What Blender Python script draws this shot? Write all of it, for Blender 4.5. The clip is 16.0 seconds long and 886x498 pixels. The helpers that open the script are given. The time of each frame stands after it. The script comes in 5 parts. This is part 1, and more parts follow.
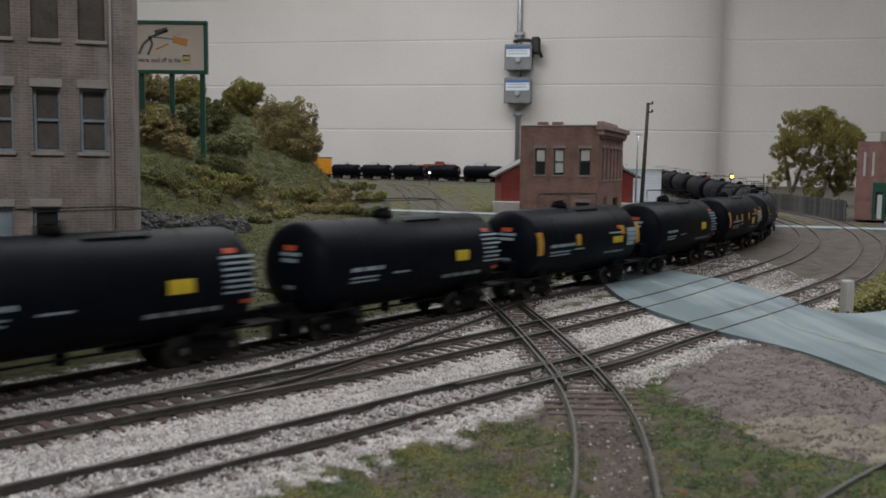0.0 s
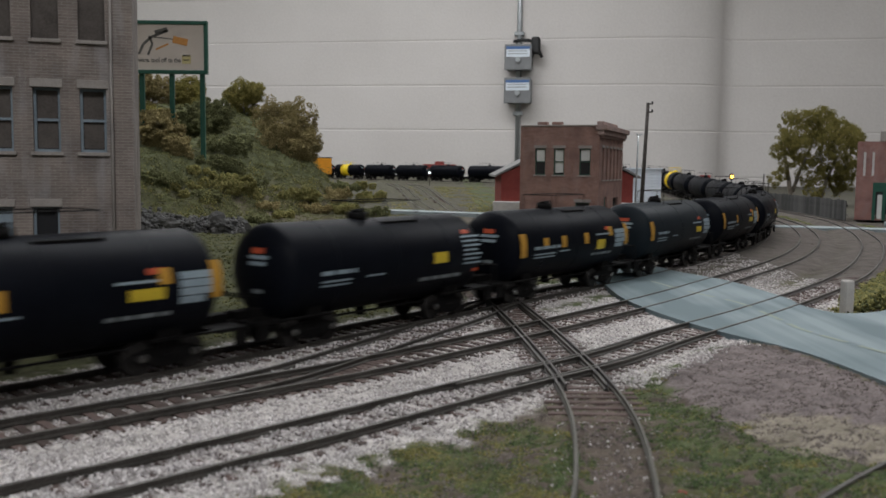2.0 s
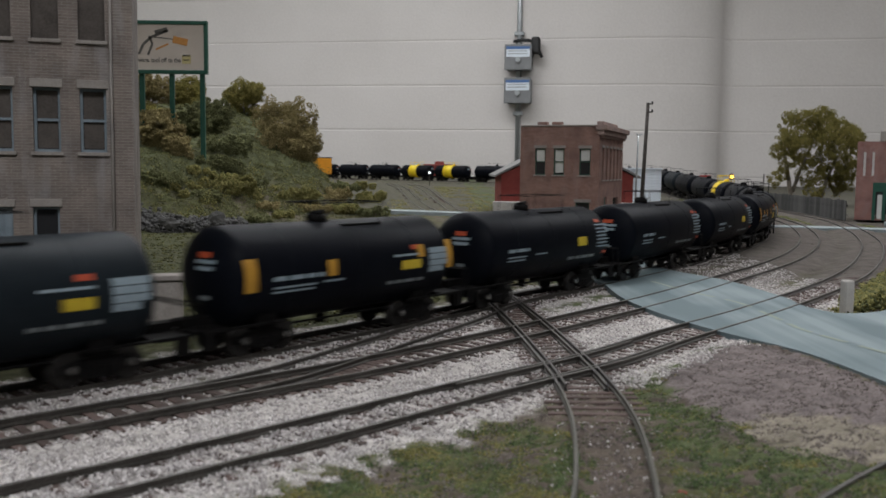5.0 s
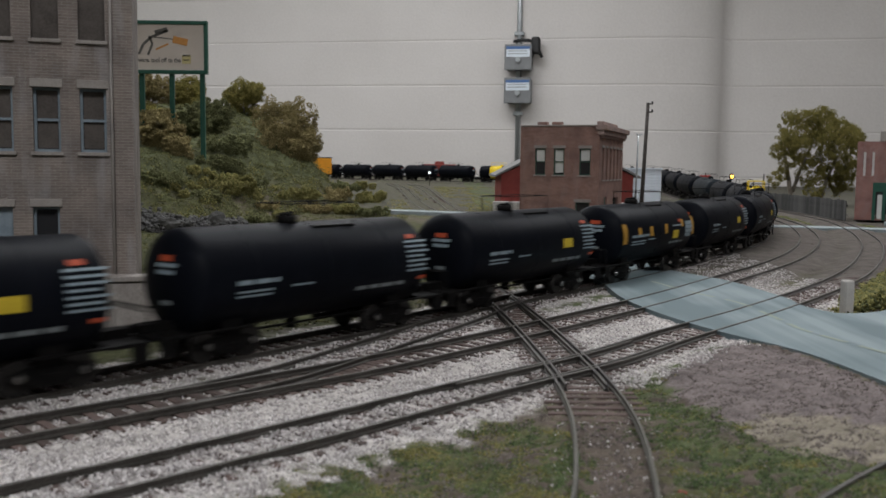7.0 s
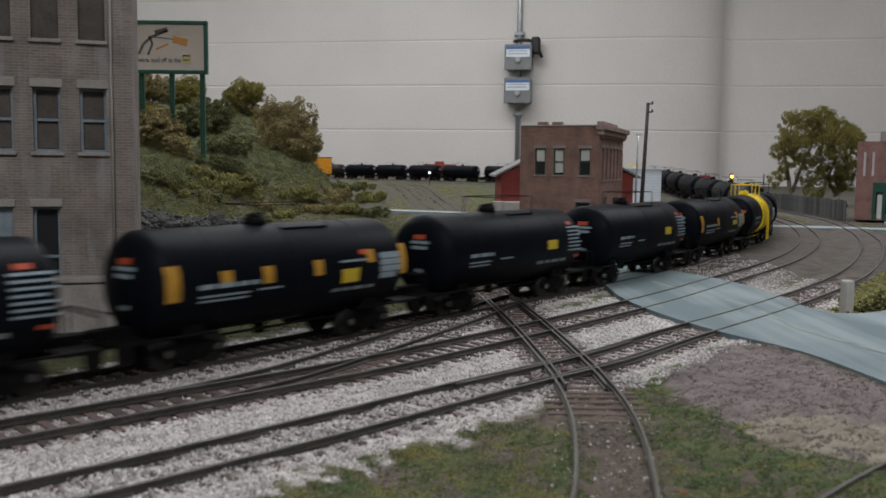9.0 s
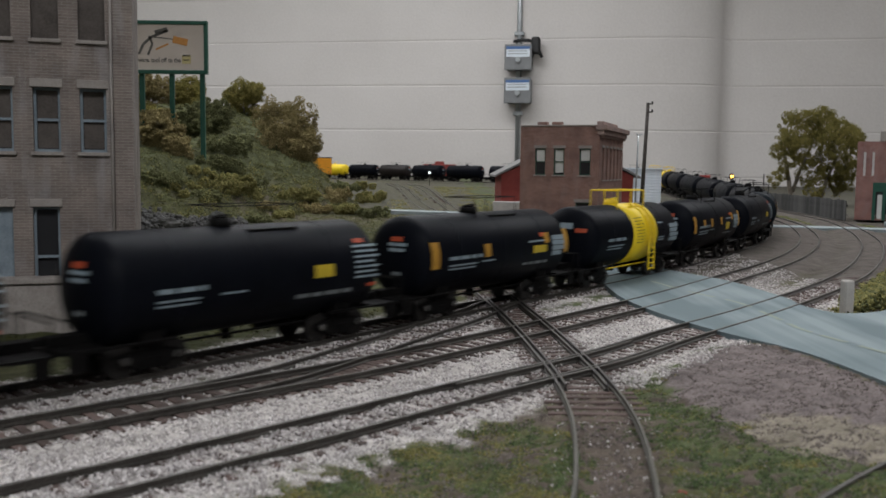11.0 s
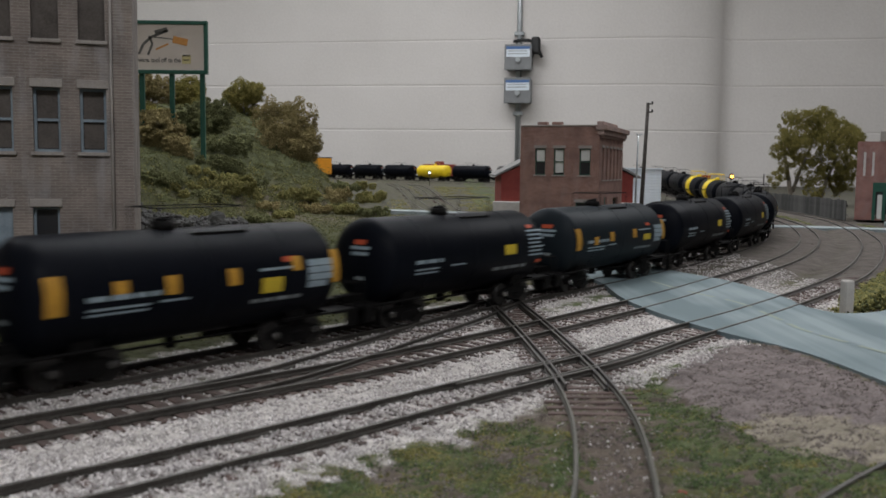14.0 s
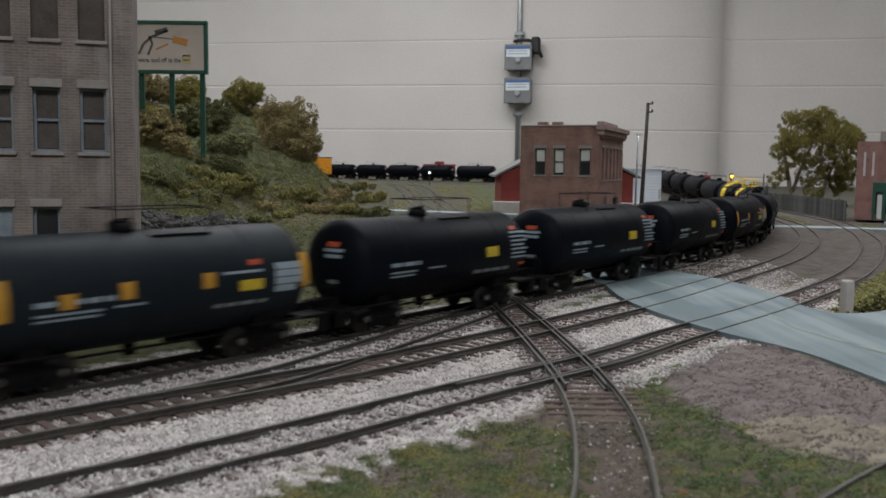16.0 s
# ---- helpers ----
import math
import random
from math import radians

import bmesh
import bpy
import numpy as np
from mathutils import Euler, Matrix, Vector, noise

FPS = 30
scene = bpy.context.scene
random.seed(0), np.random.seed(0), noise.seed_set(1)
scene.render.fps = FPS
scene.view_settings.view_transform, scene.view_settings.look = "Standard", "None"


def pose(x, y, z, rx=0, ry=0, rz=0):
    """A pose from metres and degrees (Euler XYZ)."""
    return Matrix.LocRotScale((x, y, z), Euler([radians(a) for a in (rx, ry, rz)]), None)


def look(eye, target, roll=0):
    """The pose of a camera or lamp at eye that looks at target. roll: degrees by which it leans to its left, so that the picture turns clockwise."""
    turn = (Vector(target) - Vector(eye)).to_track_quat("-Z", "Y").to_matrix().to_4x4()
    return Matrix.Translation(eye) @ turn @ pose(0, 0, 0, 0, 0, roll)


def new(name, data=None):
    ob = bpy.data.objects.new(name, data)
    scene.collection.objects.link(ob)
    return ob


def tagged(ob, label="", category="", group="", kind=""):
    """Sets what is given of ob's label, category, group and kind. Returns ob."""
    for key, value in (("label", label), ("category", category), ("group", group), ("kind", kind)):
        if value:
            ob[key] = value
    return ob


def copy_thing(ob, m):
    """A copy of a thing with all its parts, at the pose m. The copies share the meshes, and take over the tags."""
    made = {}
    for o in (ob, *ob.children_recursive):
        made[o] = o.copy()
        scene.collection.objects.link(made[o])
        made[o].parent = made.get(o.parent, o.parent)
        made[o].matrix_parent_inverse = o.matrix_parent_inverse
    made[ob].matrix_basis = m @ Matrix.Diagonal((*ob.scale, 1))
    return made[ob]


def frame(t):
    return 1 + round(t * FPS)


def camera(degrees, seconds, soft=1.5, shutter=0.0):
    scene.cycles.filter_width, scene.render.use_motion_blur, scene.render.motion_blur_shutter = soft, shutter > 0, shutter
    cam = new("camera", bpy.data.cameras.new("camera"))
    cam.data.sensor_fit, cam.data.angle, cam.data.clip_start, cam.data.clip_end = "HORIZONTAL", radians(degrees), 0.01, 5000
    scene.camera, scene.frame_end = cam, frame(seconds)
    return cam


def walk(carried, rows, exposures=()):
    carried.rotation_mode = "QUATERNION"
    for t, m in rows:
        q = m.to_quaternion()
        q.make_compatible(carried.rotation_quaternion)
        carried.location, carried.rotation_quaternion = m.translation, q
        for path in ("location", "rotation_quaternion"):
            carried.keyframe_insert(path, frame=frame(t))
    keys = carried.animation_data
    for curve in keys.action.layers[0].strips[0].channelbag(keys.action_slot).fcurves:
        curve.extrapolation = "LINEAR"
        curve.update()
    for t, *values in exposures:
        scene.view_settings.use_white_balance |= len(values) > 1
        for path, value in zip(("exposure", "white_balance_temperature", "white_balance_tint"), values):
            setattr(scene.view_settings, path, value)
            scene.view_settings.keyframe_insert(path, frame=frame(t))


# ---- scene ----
# A model railway in a clubroom: real metres, 1:87 models. The camera stands just above the layout.
cam = camera(52.2, 16.0, soft=1.6, shutter=0.8)
EYE = (0.0, 0.0, 0.067)
VIEW = look(EYE, (0.0, 1.0, 0.067 - 146 / 1600), 0.69)
cam.data.dof.use_dof, cam.data.dof.focus_distance, cam.data.dof.aperture_fstop = True, 0.7, 42.0
walk(cam, [(0.0, VIEW), (16.0, VIEW)], exposures=[(0.0, 0.0), (16.0, 0.0)])

# ---- light: ceiling tubes over the layout ----
world = bpy.data.worlds.new("world")
scene.world = world
world.use_nodes = True
world.node_tree.nodes["Background"].inputs[0].default_value = (0.75, 0.85, 1.0, 1)
world.node_tree.nodes["Background"].inputs[1].default_value = 0.02
TUBES = [(-0.2, -1.5), (0.8, -0.9), (-1.6, 1.2), (0.2, 1.2), (-1.8, 3.0), (-0.2, 3.0), (1.7, 2.2)]
for lx, ly in TUBES:
    lamp = bpy.data.lights.new("ceiling_tube", "AREA")
    lamp.shape, lamp.size, lamp.size_y, lamp.energy = "RECTANGLE", 1.2, 0.3, 16.5
    lamp.color = (0.945, 0.965, 1.0)
    ob = new("ceiling_tube_light", lamp)
    ob.location = (lx, ly, 1.52)


# ---- materials ----
def ramp_node(nt, stops):
    n = nt.nodes.new("ShaderNodeValToRGB")
    el = n.color_ramp.elements
    while len(el) < len(stops):
        el.new(0.5)
    for e, (p, c) in zip(el, stops):
        e.position, e.color = p, (*c, 1)
    return n


def mat(name, c1, c2, size=0.004, rough=0.7, bump=0.0, metal=0.0, fine=0.0008, spec=0.4, island=0.0, coat=0.0, stretch=None, vary=0.0, lo=0.32, hi=0.68):
    """Two colours mixed by coarse and fine noise at a size in metres; island varies joined pieces."""
    m = bpy.data.materials.new(name)
    m.use_nodes = True
    nt = m.node_tree
    b = nt.nodes["Principled BSDF"]
    co = nt.nodes.new("ShaderNodeTexCoord")
    n1 = nt.nodes.new("ShaderNodeTexNoise")
    n1.inputs["Scale"].default_value, n1.inputs["Detail"].default_value = 1 / size, 4
    n2 = nt.nodes.new("ShaderNodeTexNoise")
    n2.inputs["Scale"].default_value, n2.inputs["Detail"].default_value = 1 / fine, 2
    src = co.outputs["Object"]
    if stretch:
        mp = nt.nodes.new("ShaderNodeMapping")
        mp.inputs["Scale"].default_value = stretch
        nt.links.new(src, mp.inputs["Vector"])
        src = mp.outputs[0]
    nt.links.new(src, n1.inputs["Vector"])
    nt.links.new(co.outputs["Object"], n2.inputs["Vector"])
    mix = nt.nodes.new("ShaderNodeMath")
    mix.operation = "MULTIPLY_ADD"
    mix.inputs[1].default_value = 0.45
    nt.links.new(n2.outputs["Fac"], mix.inputs[0])
    sc = nt.nodes.new("ShaderNodeMath")
    sc.operation = "MULTIPLY"
    sc.inputs[1].default_value = 0.55
    nt.links.new(n1.outputs["Fac"], sc.inputs[0])
    nt.links.new(sc.outputs[0], mix.inputs[2])
    fac = mix
    if island:
        geo = nt.nodes.new("ShaderNodeNewGeometry")
        isl = nt.nodes.new("ShaderNodeMath")
        isl.operation = "MULTIPLY_ADD"
        isl.inputs[1].default_value = island
        nt.links.new(geo.outputs["Random Per Island"], isl.inputs[0])
        sub = nt.nodes.new("ShaderNodeMath")
        sub.operation = "ADD"
        sub.inputs[1].default_value = -island / 2
        nt.links.new(mix.outputs[0], isl.inputs[2])
        nt.links.new(isl.outputs[0], sub.inputs[0])
        fac = sub
    if vary:
        oi = nt.nodes.new("ShaderNodeObjectInfo")
        ov = nt.nodes.new("ShaderNodeMath")
        ov.operation = "MULTIPLY_ADD"
        ov.inputs[1].default_value = vary
        nt.links.new(oi.outputs["Random"], ov.inputs[0])
        nt.links.new(fac.outputs[0], ov.inputs[2])
        ov2 = nt.nodes.new("ShaderNodeMath")
        ov2.inputs[1].default_value = -vary / 2
        nt.links.new(ov.outputs[0], ov2.inputs[0])
        fac = ov2
    r = ramp_node(nt, [(lo, c1), (hi, c2)])
    nt.links.new(fac.outputs[0], r.inputs[0])
    nt.links.new(r.outputs[0], b.inputs["Base Color"])
    b.inputs["Roughness"].default_value = rough
    b.inputs["Metallic"].default_value = metal
    b.inputs["Specular IOR Level"].default_value = spec
    b.inputs["Coat Weight"].default_value = coat
    if bump:
        bp = nt.nodes.new("ShaderNodeBump")
        bp.inputs["Strength"].default_value, bp.inputs["Distance"].default_value = 0.6, bump
        nt.links.new(fac.outputs[0], bp.inputs["Height"])
        nt.links.new(bp.outputs[0], b.inputs["Normal"])
    return m


def glow(name, c, strength):
    m = bpy.data.materials.new(name)
    m.use_nodes = True
    b = m.node_tree.nodes["Principled BSDF"]
    b.inputs["Base Color"].default_value = (*c, 1)
    b.inputs["Emission Color"].default_value = (*c, 1)
    b.inputs["Emission Strength"].default_value = strength
    return m


def tint_mat(name, rough=0.95, bump=0.0006, fine=0.0012):
    """Ground cover: the zones' colours come from the sheet's own colour layer, with grain on top."""
    m = mat(name, (0.55, 0.55, 0.55), (1.35, 1.35, 1.35), 0.012, rough, bump, fine=fine, spec=0.15)
    nt = m.node_tree
    b = nt.nodes["Principled BSDF"]
    at = nt.nodes.new("ShaderNodeVertexColor")
    at.layer_name = "zone"
    mul = nt.nodes.new("ShaderNodeMix")
    mul.data_type, mul.blend_type = "RGBA", "MULTIPLY"
    mul.inputs[0].default_value = 1.0
    src = b.inputs["Base Color"].links[0].from_socket
    nt.links.new(at.outputs[0], mul.inputs[6])
    nt.links.new(src, mul.inputs[7])
    nt.links.new(mul.outputs[2], b.inputs["Base Color"])
    return m


def brick_mat(name, c1, c2, mortar, bw, bh, bump=0.0002, dust=0.14):
    m = bpy.data.materials.new(name)
    m.use_nodes = True
    nt = m.node_tree
    b = nt.nodes["Principled BSDF"]
    uv = nt.nodes.new("ShaderNodeUVMap")
    br = nt.nodes.new("ShaderNodeTexBrick")
    br.inputs["Color1"].default_value, br.inputs["Color2"].default_value = (*c1, 1), (*c2, 1)
    br.inputs["Mortar"].default_value = (*mortar, 1)
    br.inputs["Scale"].default_value = 1.0
    br.inputs["Brick Width"].default_value, br.inputs["Row Height"].default_value = bw, bh
    br.inputs["Mortar Size"].default_value = bh * 0.09
    br.inputs["Mortar Smooth"].default_value = 0.4
    nt.links.new(uv.outputs[0], br.inputs["Vector"])
    n = nt.nodes.new("ShaderNodeTexNoise")
    n.inputs["Scale"].default_value, n.inputs["Detail"].default_value = 55, 6
    co = nt.nodes.new("ShaderNodeTexCoord")
    nt.links.new(co.outputs["Object"], n.inputs["Vector"])
    rm = ramp_node(nt, [(0.3, (0.72, 0.72, 0.74)), (0.7, (1.2, 1.18, 1.15))])
    nt.links.new(n.outputs["Fac"], rm.inputs[0])
    mul = nt.nodes.new("ShaderNodeMix")
    mul.data_type, mul.blend_type = "RGBA", "MULTIPLY"
    mul.inputs[0].default_value = 1.0
    nt.links.new(br.outputs["Color"], mul.inputs[6])
    nt.links.new(rm.outputs[0], mul.inputs[7])
    # pale dust washed down in streaks
    mp = nt.nodes.new("ShaderNodeMapping")
    mp.inputs["Scale"].default_value = (1.0, 1.0, 0.22)
    nt.links.new(co.outputs["Object"], mp.inputs["Vector"])
    st = nt.nodes.new("ShaderNodeTexNoise")
    st.inputs["Scale"].default_value, st.inputs["Detail"].default_value = 130, 5
    nt.links.new(mp.outputs[0], st.inputs["Vector"])
    sr = ramp_node(nt, [(0.50, (0, 0, 0)), (0.74, (dust, dust, dust))])
    nt.links.new(st.outputs["Fac"], sr.inputs[0])
    dm = nt.nodes.new("ShaderNodeMix")
    dm.data_type = "RGBA"
    nt.links.new(sr.outputs[0], dm.inputs[0])
    nt.links.new(mul.outputs[2], dm.inputs[6])
    dm.inputs[7].default_value = (0.40, 0.40, 0.41, 1)
    nt.links.new(dm.outputs[2], b.inputs["Base Color"])
    b.inputs["Roughness"].default_value, b.inputs["Specular IOR Level"].default_value = 0.85, 0.2
    bp = nt.nodes.new("ShaderNodeBump")
    bp.inputs["Strength"].default_value, bp.inputs["Distance"].default_value = 0.8, bump
    bp.invert = True
    nt.links.new(br.outputs["Fac"], bp.inputs["Height"])
    nt.links.new(bp.outputs[0], b.inputs["Normal"])
    return m


M = {
    "rail": mat("rail_steel", (0.055, 0.05, 0.045), (0.12, 0.11, 0.10), 0.01, 0.45, metal=0.5),
    "rail_top": mat("rail_worn_top", (0.07, 0.066, 0.055), (0.14, 0.132, 0.11), 0.01, 0.5, metal=0.4),
    "sleeper": mat("sleeper_brown", (0.05, 0.034, 0.029), (0.12, 0.082, 0.072), 0.004, 0.85, 0.0003, vary=0.4),
    "stone": mat("ballast_stone", (0.34, 0.31, 0.305), (0.80, 0.76, 0.75), 0.003, 0.9, island=0.6, spec=0.2),
    "tank": mat("tank_black", (0.0030, 0.0036, 0.0056), (0.0062, 0.0073, 0.0112), 0.02, 0.44, spec=0.05),
    "tank_slate": mat("tank_slate", (0.009, 0.0125, 0.016), (0.015, 0.020, 0.025), 0.02, 0.46, spec=0.08),
    "tank_brown": mat("tank_brown_black", (0.012, 0.009, 0.009), (0.02, 0.015, 0.014), 0.02, 0.5, spec=0.25),
    "yellow": mat("tank_yellow", (0.80, 0.56, 0.015), (0.88, 0.65, 0.02), 0.01, 0.45),
    "under": mat("underframe_black", (0.003, 0.003, 0.003), (0.009, 0.008, 0.008), 0.004, 0.6, spec=0.08),
    "wheel": mat("wheel_steel", (0.010, 0.009, 0.009), (0.035, 0.032, 0.03), 0.003, 0.45, metal=0.4),
    # cap colour is brightened to give the trucks painted glints
    "cap": mat("glint_cap", (0.08, 0.078, 0.075), (0.32, 0.31, 0.30), 0.0012, 0.25, metal=0.8),
    "dim": mat("lettering_dim", (0.15, 0.17, 0.18), (0.27, 0.30, 0.31), 0.002, 0.7),
    "white": mat("lettering_white", (0.17, 0.225, 0.26), (0.31, 0.37, 0.41), 0.002, 0.6),
    "orange": mat("reflective_orange", (0.36, 0.18, 0.02), (0.48, 0.25, 0.03), 0.004, 0.55),
    "label_y": mat("label_yellow", (0.46, 0.33, 0.02), (0.58, 0.43, 0.035), 0.004, 0.5),
    "red": mat("placard_red", (0.36, 0.05, 0.02), (0.48, 0.085, 0.03), 0.004, 0.55),
    "ink": mat("ink_black", (0.02, 0.02, 0.02), (0.05, 0.05, 0.05), 0.002, 0.7),
    "wall": mat("painted_block", (0.62, 0.585, 0.56), (0.70, 0.665, 0.64), 0.35, 0.7, 0.002, fine=0.01),
    "room": mat("room_paint", (0.58, 0.57, 0.55), (0.66, 0.65, 0.63), 0.4, 0.8, fine=0.02),
    "steel": mat("galvanised_conduit", (0.30, 0.32, 0.33), (0.45, 0.47, 0.48), 0.05, 0.4, metal=0.7, fine=0.01),
    "box_grey": mat("box_grey", (0.17, 0.175, 0.18), (0.23, 0.235, 0.24), 0.05, 0.5, fine=0.004),
    "plug_black": mat("black_plastic", (0.015, 0.015, 0.016), (0.03, 0.03, 0.03), 0.02, 0.5),
    "paper": mat("label_paper", (0.62, 0.68, 0.74), (0.75, 0.80, 0.85), 0.01, 0.6),
    "blue": mat("label_blue", (0.05, 0.12, 0.30), (0.08, 0.17, 0.38), 0.01, 0.5),
    "tan_brick": brick_mat("taupe_brick", (0.19, 0.158, 0.142), (0.235, 0.198, 0.178), (0.33, 0.30, 0.28), 0.0042, 0.00125, dust=0.5),
    "red_brick": brick_mat("red_brown_brick", (0.245, 0.142, 0.118), (0.305, 0.182, 0.152), (0.34, 0.245, 0.22), 0.0042, 0.0013),
    "dark_brick": brick_mat("faded_red_brick", (0.25, 0.125, 0.108), (0.31, 0.165, 0.145), (0.36, 0.27, 0.25), 0.0042, 0.0013),
    "lintel": mat("weathered_stone", (0.24, 0.21, 0.195), (0.36, 0.33, 0.305), 0.006, 0.9, 0.0002),
    "sash_blue": mat("sash_blue_grey", (0.16, 0.20, 0.235), (0.26, 0.31, 0.35), 0.006, 0.7),
    "sash_green": mat("sash_green", (0.03, 0.07, 0.05), (0.05, 0.10, 0.075), 0.006, 0.6),
    "blind": mat("window_blind", (0.055, 0.045, 0.04), (0.105, 0.09, 0.08), 0.006, 0.8),
    "blind_white": mat("white_blind", (0.60, 0.60, 0.58), (0.72, 0.72, 0.70), 0.01, 0.8),
    "concrete": mat("concrete", (0.36, 0.34, 0.32), (0.50, 0.47, 0.44), 0.008, 0.9, 0.0003),
    "green": mat("sign_green", (0.01, 0.065, 0.045), (0.02, 0.095, 0.065), 0.01, 0.5),
    "mark": mat("printed_yellow", (0.50, 0.42, 0.20), (0.58, 0.49, 0.26), 0.004, 0.6),
    "sign": mat("sign_face", (0.55, 0.47, 0.42), (0.63, 0.55, 0.50), 0.02, 0.6),
    "tool_dark": mat("printed_dark", (0.07, 0.063, 0.06), (0.18, 0.165, 0.15), 0.004, 0.6),
    "tool_orange": mat("printed_orange", (0.50, 0.22, 0.06), (0.60, 0.28, 0.08), 0.004, 0.6),
    "pole": mat("creosoted_pole", (0.035, 0.028, 0.025), (0.07, 0.058, 0.05), 0.004, 0.8),
    "barn": mat("barn_red", (0.20, 0.035, 0.03), (0.27, 0.055, 0.045), 0.008, 0.8, 0.0002),
    "roof": mat("grey_roof", (0.16, 0.155, 0.15), (0.26, 0.25, 0.245), 0.006, 0.85, 0.0002),
    "white_metal": mat("white_metal", (0.72, 0.78, 0.84), (0.80, 0.86, 0.92), 0.01, 0.5),
    "loco": mat("loco_orange", (0.62, 0.24, 0.01), (0.74, 0.31, 0.02), 0.01, 0.5),
    "caboose": mat("car_red", (0.22, 0.03, 0.025), (0.30, 0.05, 0.04), 0.01, 0.6),
    "road": mat("painted_road", (0.125, 0.168, 0.182), (0.235, 0.285, 0.30), 0.016, 0.75, 0.0001, fine=0.09, stretch=(1.0, 0.05, 1.0), lo=0.47, hi=0.61),
    "road_line": mat("worn_yellow_line", (0.22, 0.265, 0.24), (0.29, 0.325, 0.26), 0.004, 0.8),
    "kerb": mat("pale_kerb", (0.22, 0.26, 0.27), (0.32, 0.36, 0.37), 0.01, 0.8),
    "fence": mat("weathered_fence", (0.035, 0.035, 0.034), (0.10, 0.098, 0.095), 0.01, 0.9, 0.0003, vary=0.35),
    "rock": mat("grey_rock", (0.03, 0.03, 0.03), (0.13, 0.125, 0.12), 0.012, 0.95, 0.001),
    "bark": mat("bark", (0.12, 0.10, 0.075), (0.24, 0.21, 0.17), 0.006, 0.9, 0.0004),
    "leaf_olive": mat("leaf_olive", (0.12, 0.105, 0.028), (0.27, 0.235, 0.075), 0.02, 0.9, island=0.45, spec=0.1),
    "leaf_tan": mat("leaf_tan", (0.155, 0.125, 0.055), (0.33, 0.27, 0.13), 0.008, 0.9, island=0.45, spec=0.1),
    "leaf_green": mat("leaf_green", (0.075, 0.082, 0.036), (0.165, 0.165, 0.078), 0.01, 0.9, island=0.45, spec=0.1),
    "leaf_yellow": mat("leaf_yellow_green", (0.125, 0.12, 0.042), (0.25, 0.225, 0.085), 0.012, 0.9, island=0.5, spec=0.1),
    "turf": mat("turf_green", (0.052, 0.080, 0.034), (0.135, 0.168, 0.074), 0.012, 0.95, island=0.6, spec=0.1),
    # green with shade mixed into its colour, for the verge and hill hollows
    "verge": mat("green_with_painted_shade", (0.038, 0.041, 0.016), (0.11, 0.107, 0.043), 0.012, 0.95, island=0.5, spec=0.1),
    "ground": tint_mat("ground_cover"),
    "lamp_amber": glow("amber_lamp", (1.0, 0.55, 0.08), 6.0),
    "lamp_white": glow("white_lamp", (0.9, 0.95, 1.0), 1.5),
    "tube": glow("tube_glow", (1.0, 0.96, 0.92), 3.0),
}
m = bpy.data.materials.new("window_glass")
m.use_nodes = True
b = m.node_tree.nodes["Principled BSDF"]
b.inputs["Base Color"].default_value = (0.03, 0.03, 0.032, 1)
b.inputs["Roughness"].default_value = 0.12
M["glass"] = m


# ---- mesh helpers ----
def part(name, bm, material, parent, label=""):
    me = bpy.data.meshes.new(name)
    bm.to_mesh(me)
    bm.free()
    me.materials.append(material)
    ob = new(name, me)
    ob.parent = parent
    if label:
        tagged(ob, label)
    return ob


def thing(name, label, category, group="", at=None, kind=""):
    ob = new(name)
    ob.empty_display_size = 0.01
    if at is not None:
        ob.matrix_basis = at
    return tagged(ob, label, category, group, kind)


def box(bm, x0, x1, y0, y1, z0, z1, bevel=0.0):
    vs = [bm.verts.new(v) for v in ((x0, y0, z0), (x1, y0, z0), (x1, y1, z0), (x0, y1, z0), (x0, y0, z1), (x1, y0, z1), (x1, y1, z1), (x0, y1, z1))]
    fs = [bm.faces.new([vs[i] for i in f]) for f in ((0, 3, 2, 1), (4, 5, 6, 7), (0, 1, 5, 4), (1, 2, 6, 5), (2, 3, 7, 6), (3, 0, 4, 7))]
    if bevel:
        es = list({e for f in fs for e in f.edges})
        bmesh.ops.bevel(bm, geom=es, offset=bevel, segments=1, affect="EDGES")
    return bm


def rod(bm, p0, p1, r, seg=8, r2=None):
    p0, p1 = Vector(p0), Vector(p1)
    q = (p1 - p0).to_track_quat("Z", "Y")
    r2 = r if r2 is None else r2
    rings = []
    for p, rr in ((p0, r), (p1, r2)):
        rings.append([bm.verts.new(p + q @ Vector((rr * math.cos(2 * math.pi * k / seg), rr * math.sin(2 * math.pi * k / seg), 0))) for k in range(seg)])
    for k in range(seg):
        j = (k + 1) % seg
        f = bm.faces.new((rings[0][k], rings[0][j], rings[1][j], rings[1][k]))
        f.smooth = seg > 6
    bm.faces.new(rings[0][::-1])
    bm.faces.new(rings[1])
    return bm


def lathe_x(bm, prof, seg=40, cy=0.0, cz=0.0):
    """Turns a profile of (x, radius) round the x axis."""
    rings = []
    for x, r in prof:
        rings.append([bm.verts.new((x, cy + r * math.sin(2 * math.pi * k / seg), cz + r * math.cos(2 * math.pi * k / seg))) for k in range(seg)])
    for a, c in zip(rings, rings[1:]):
        for k in range(seg):
            j = (k + 1) % seg
            f = bm.faces.new((a[k], a[j], c[j], c[k]))
            f.smooth = True
    bm.faces.new(rings[0][::-1])
    bm.faces.new(rings[-1])
    bmesh.ops.recalc_face_normals(bm, faces=bm.faces)
    return bm


def raw(name, verts, faces, material, parent=None):
    me = bpy.data.meshes.new(name)
    me.from_pydata(verts, [], faces)
    me.materials.append(material)
    ob = new(name, me)
    ob.parent = parent
    return ob


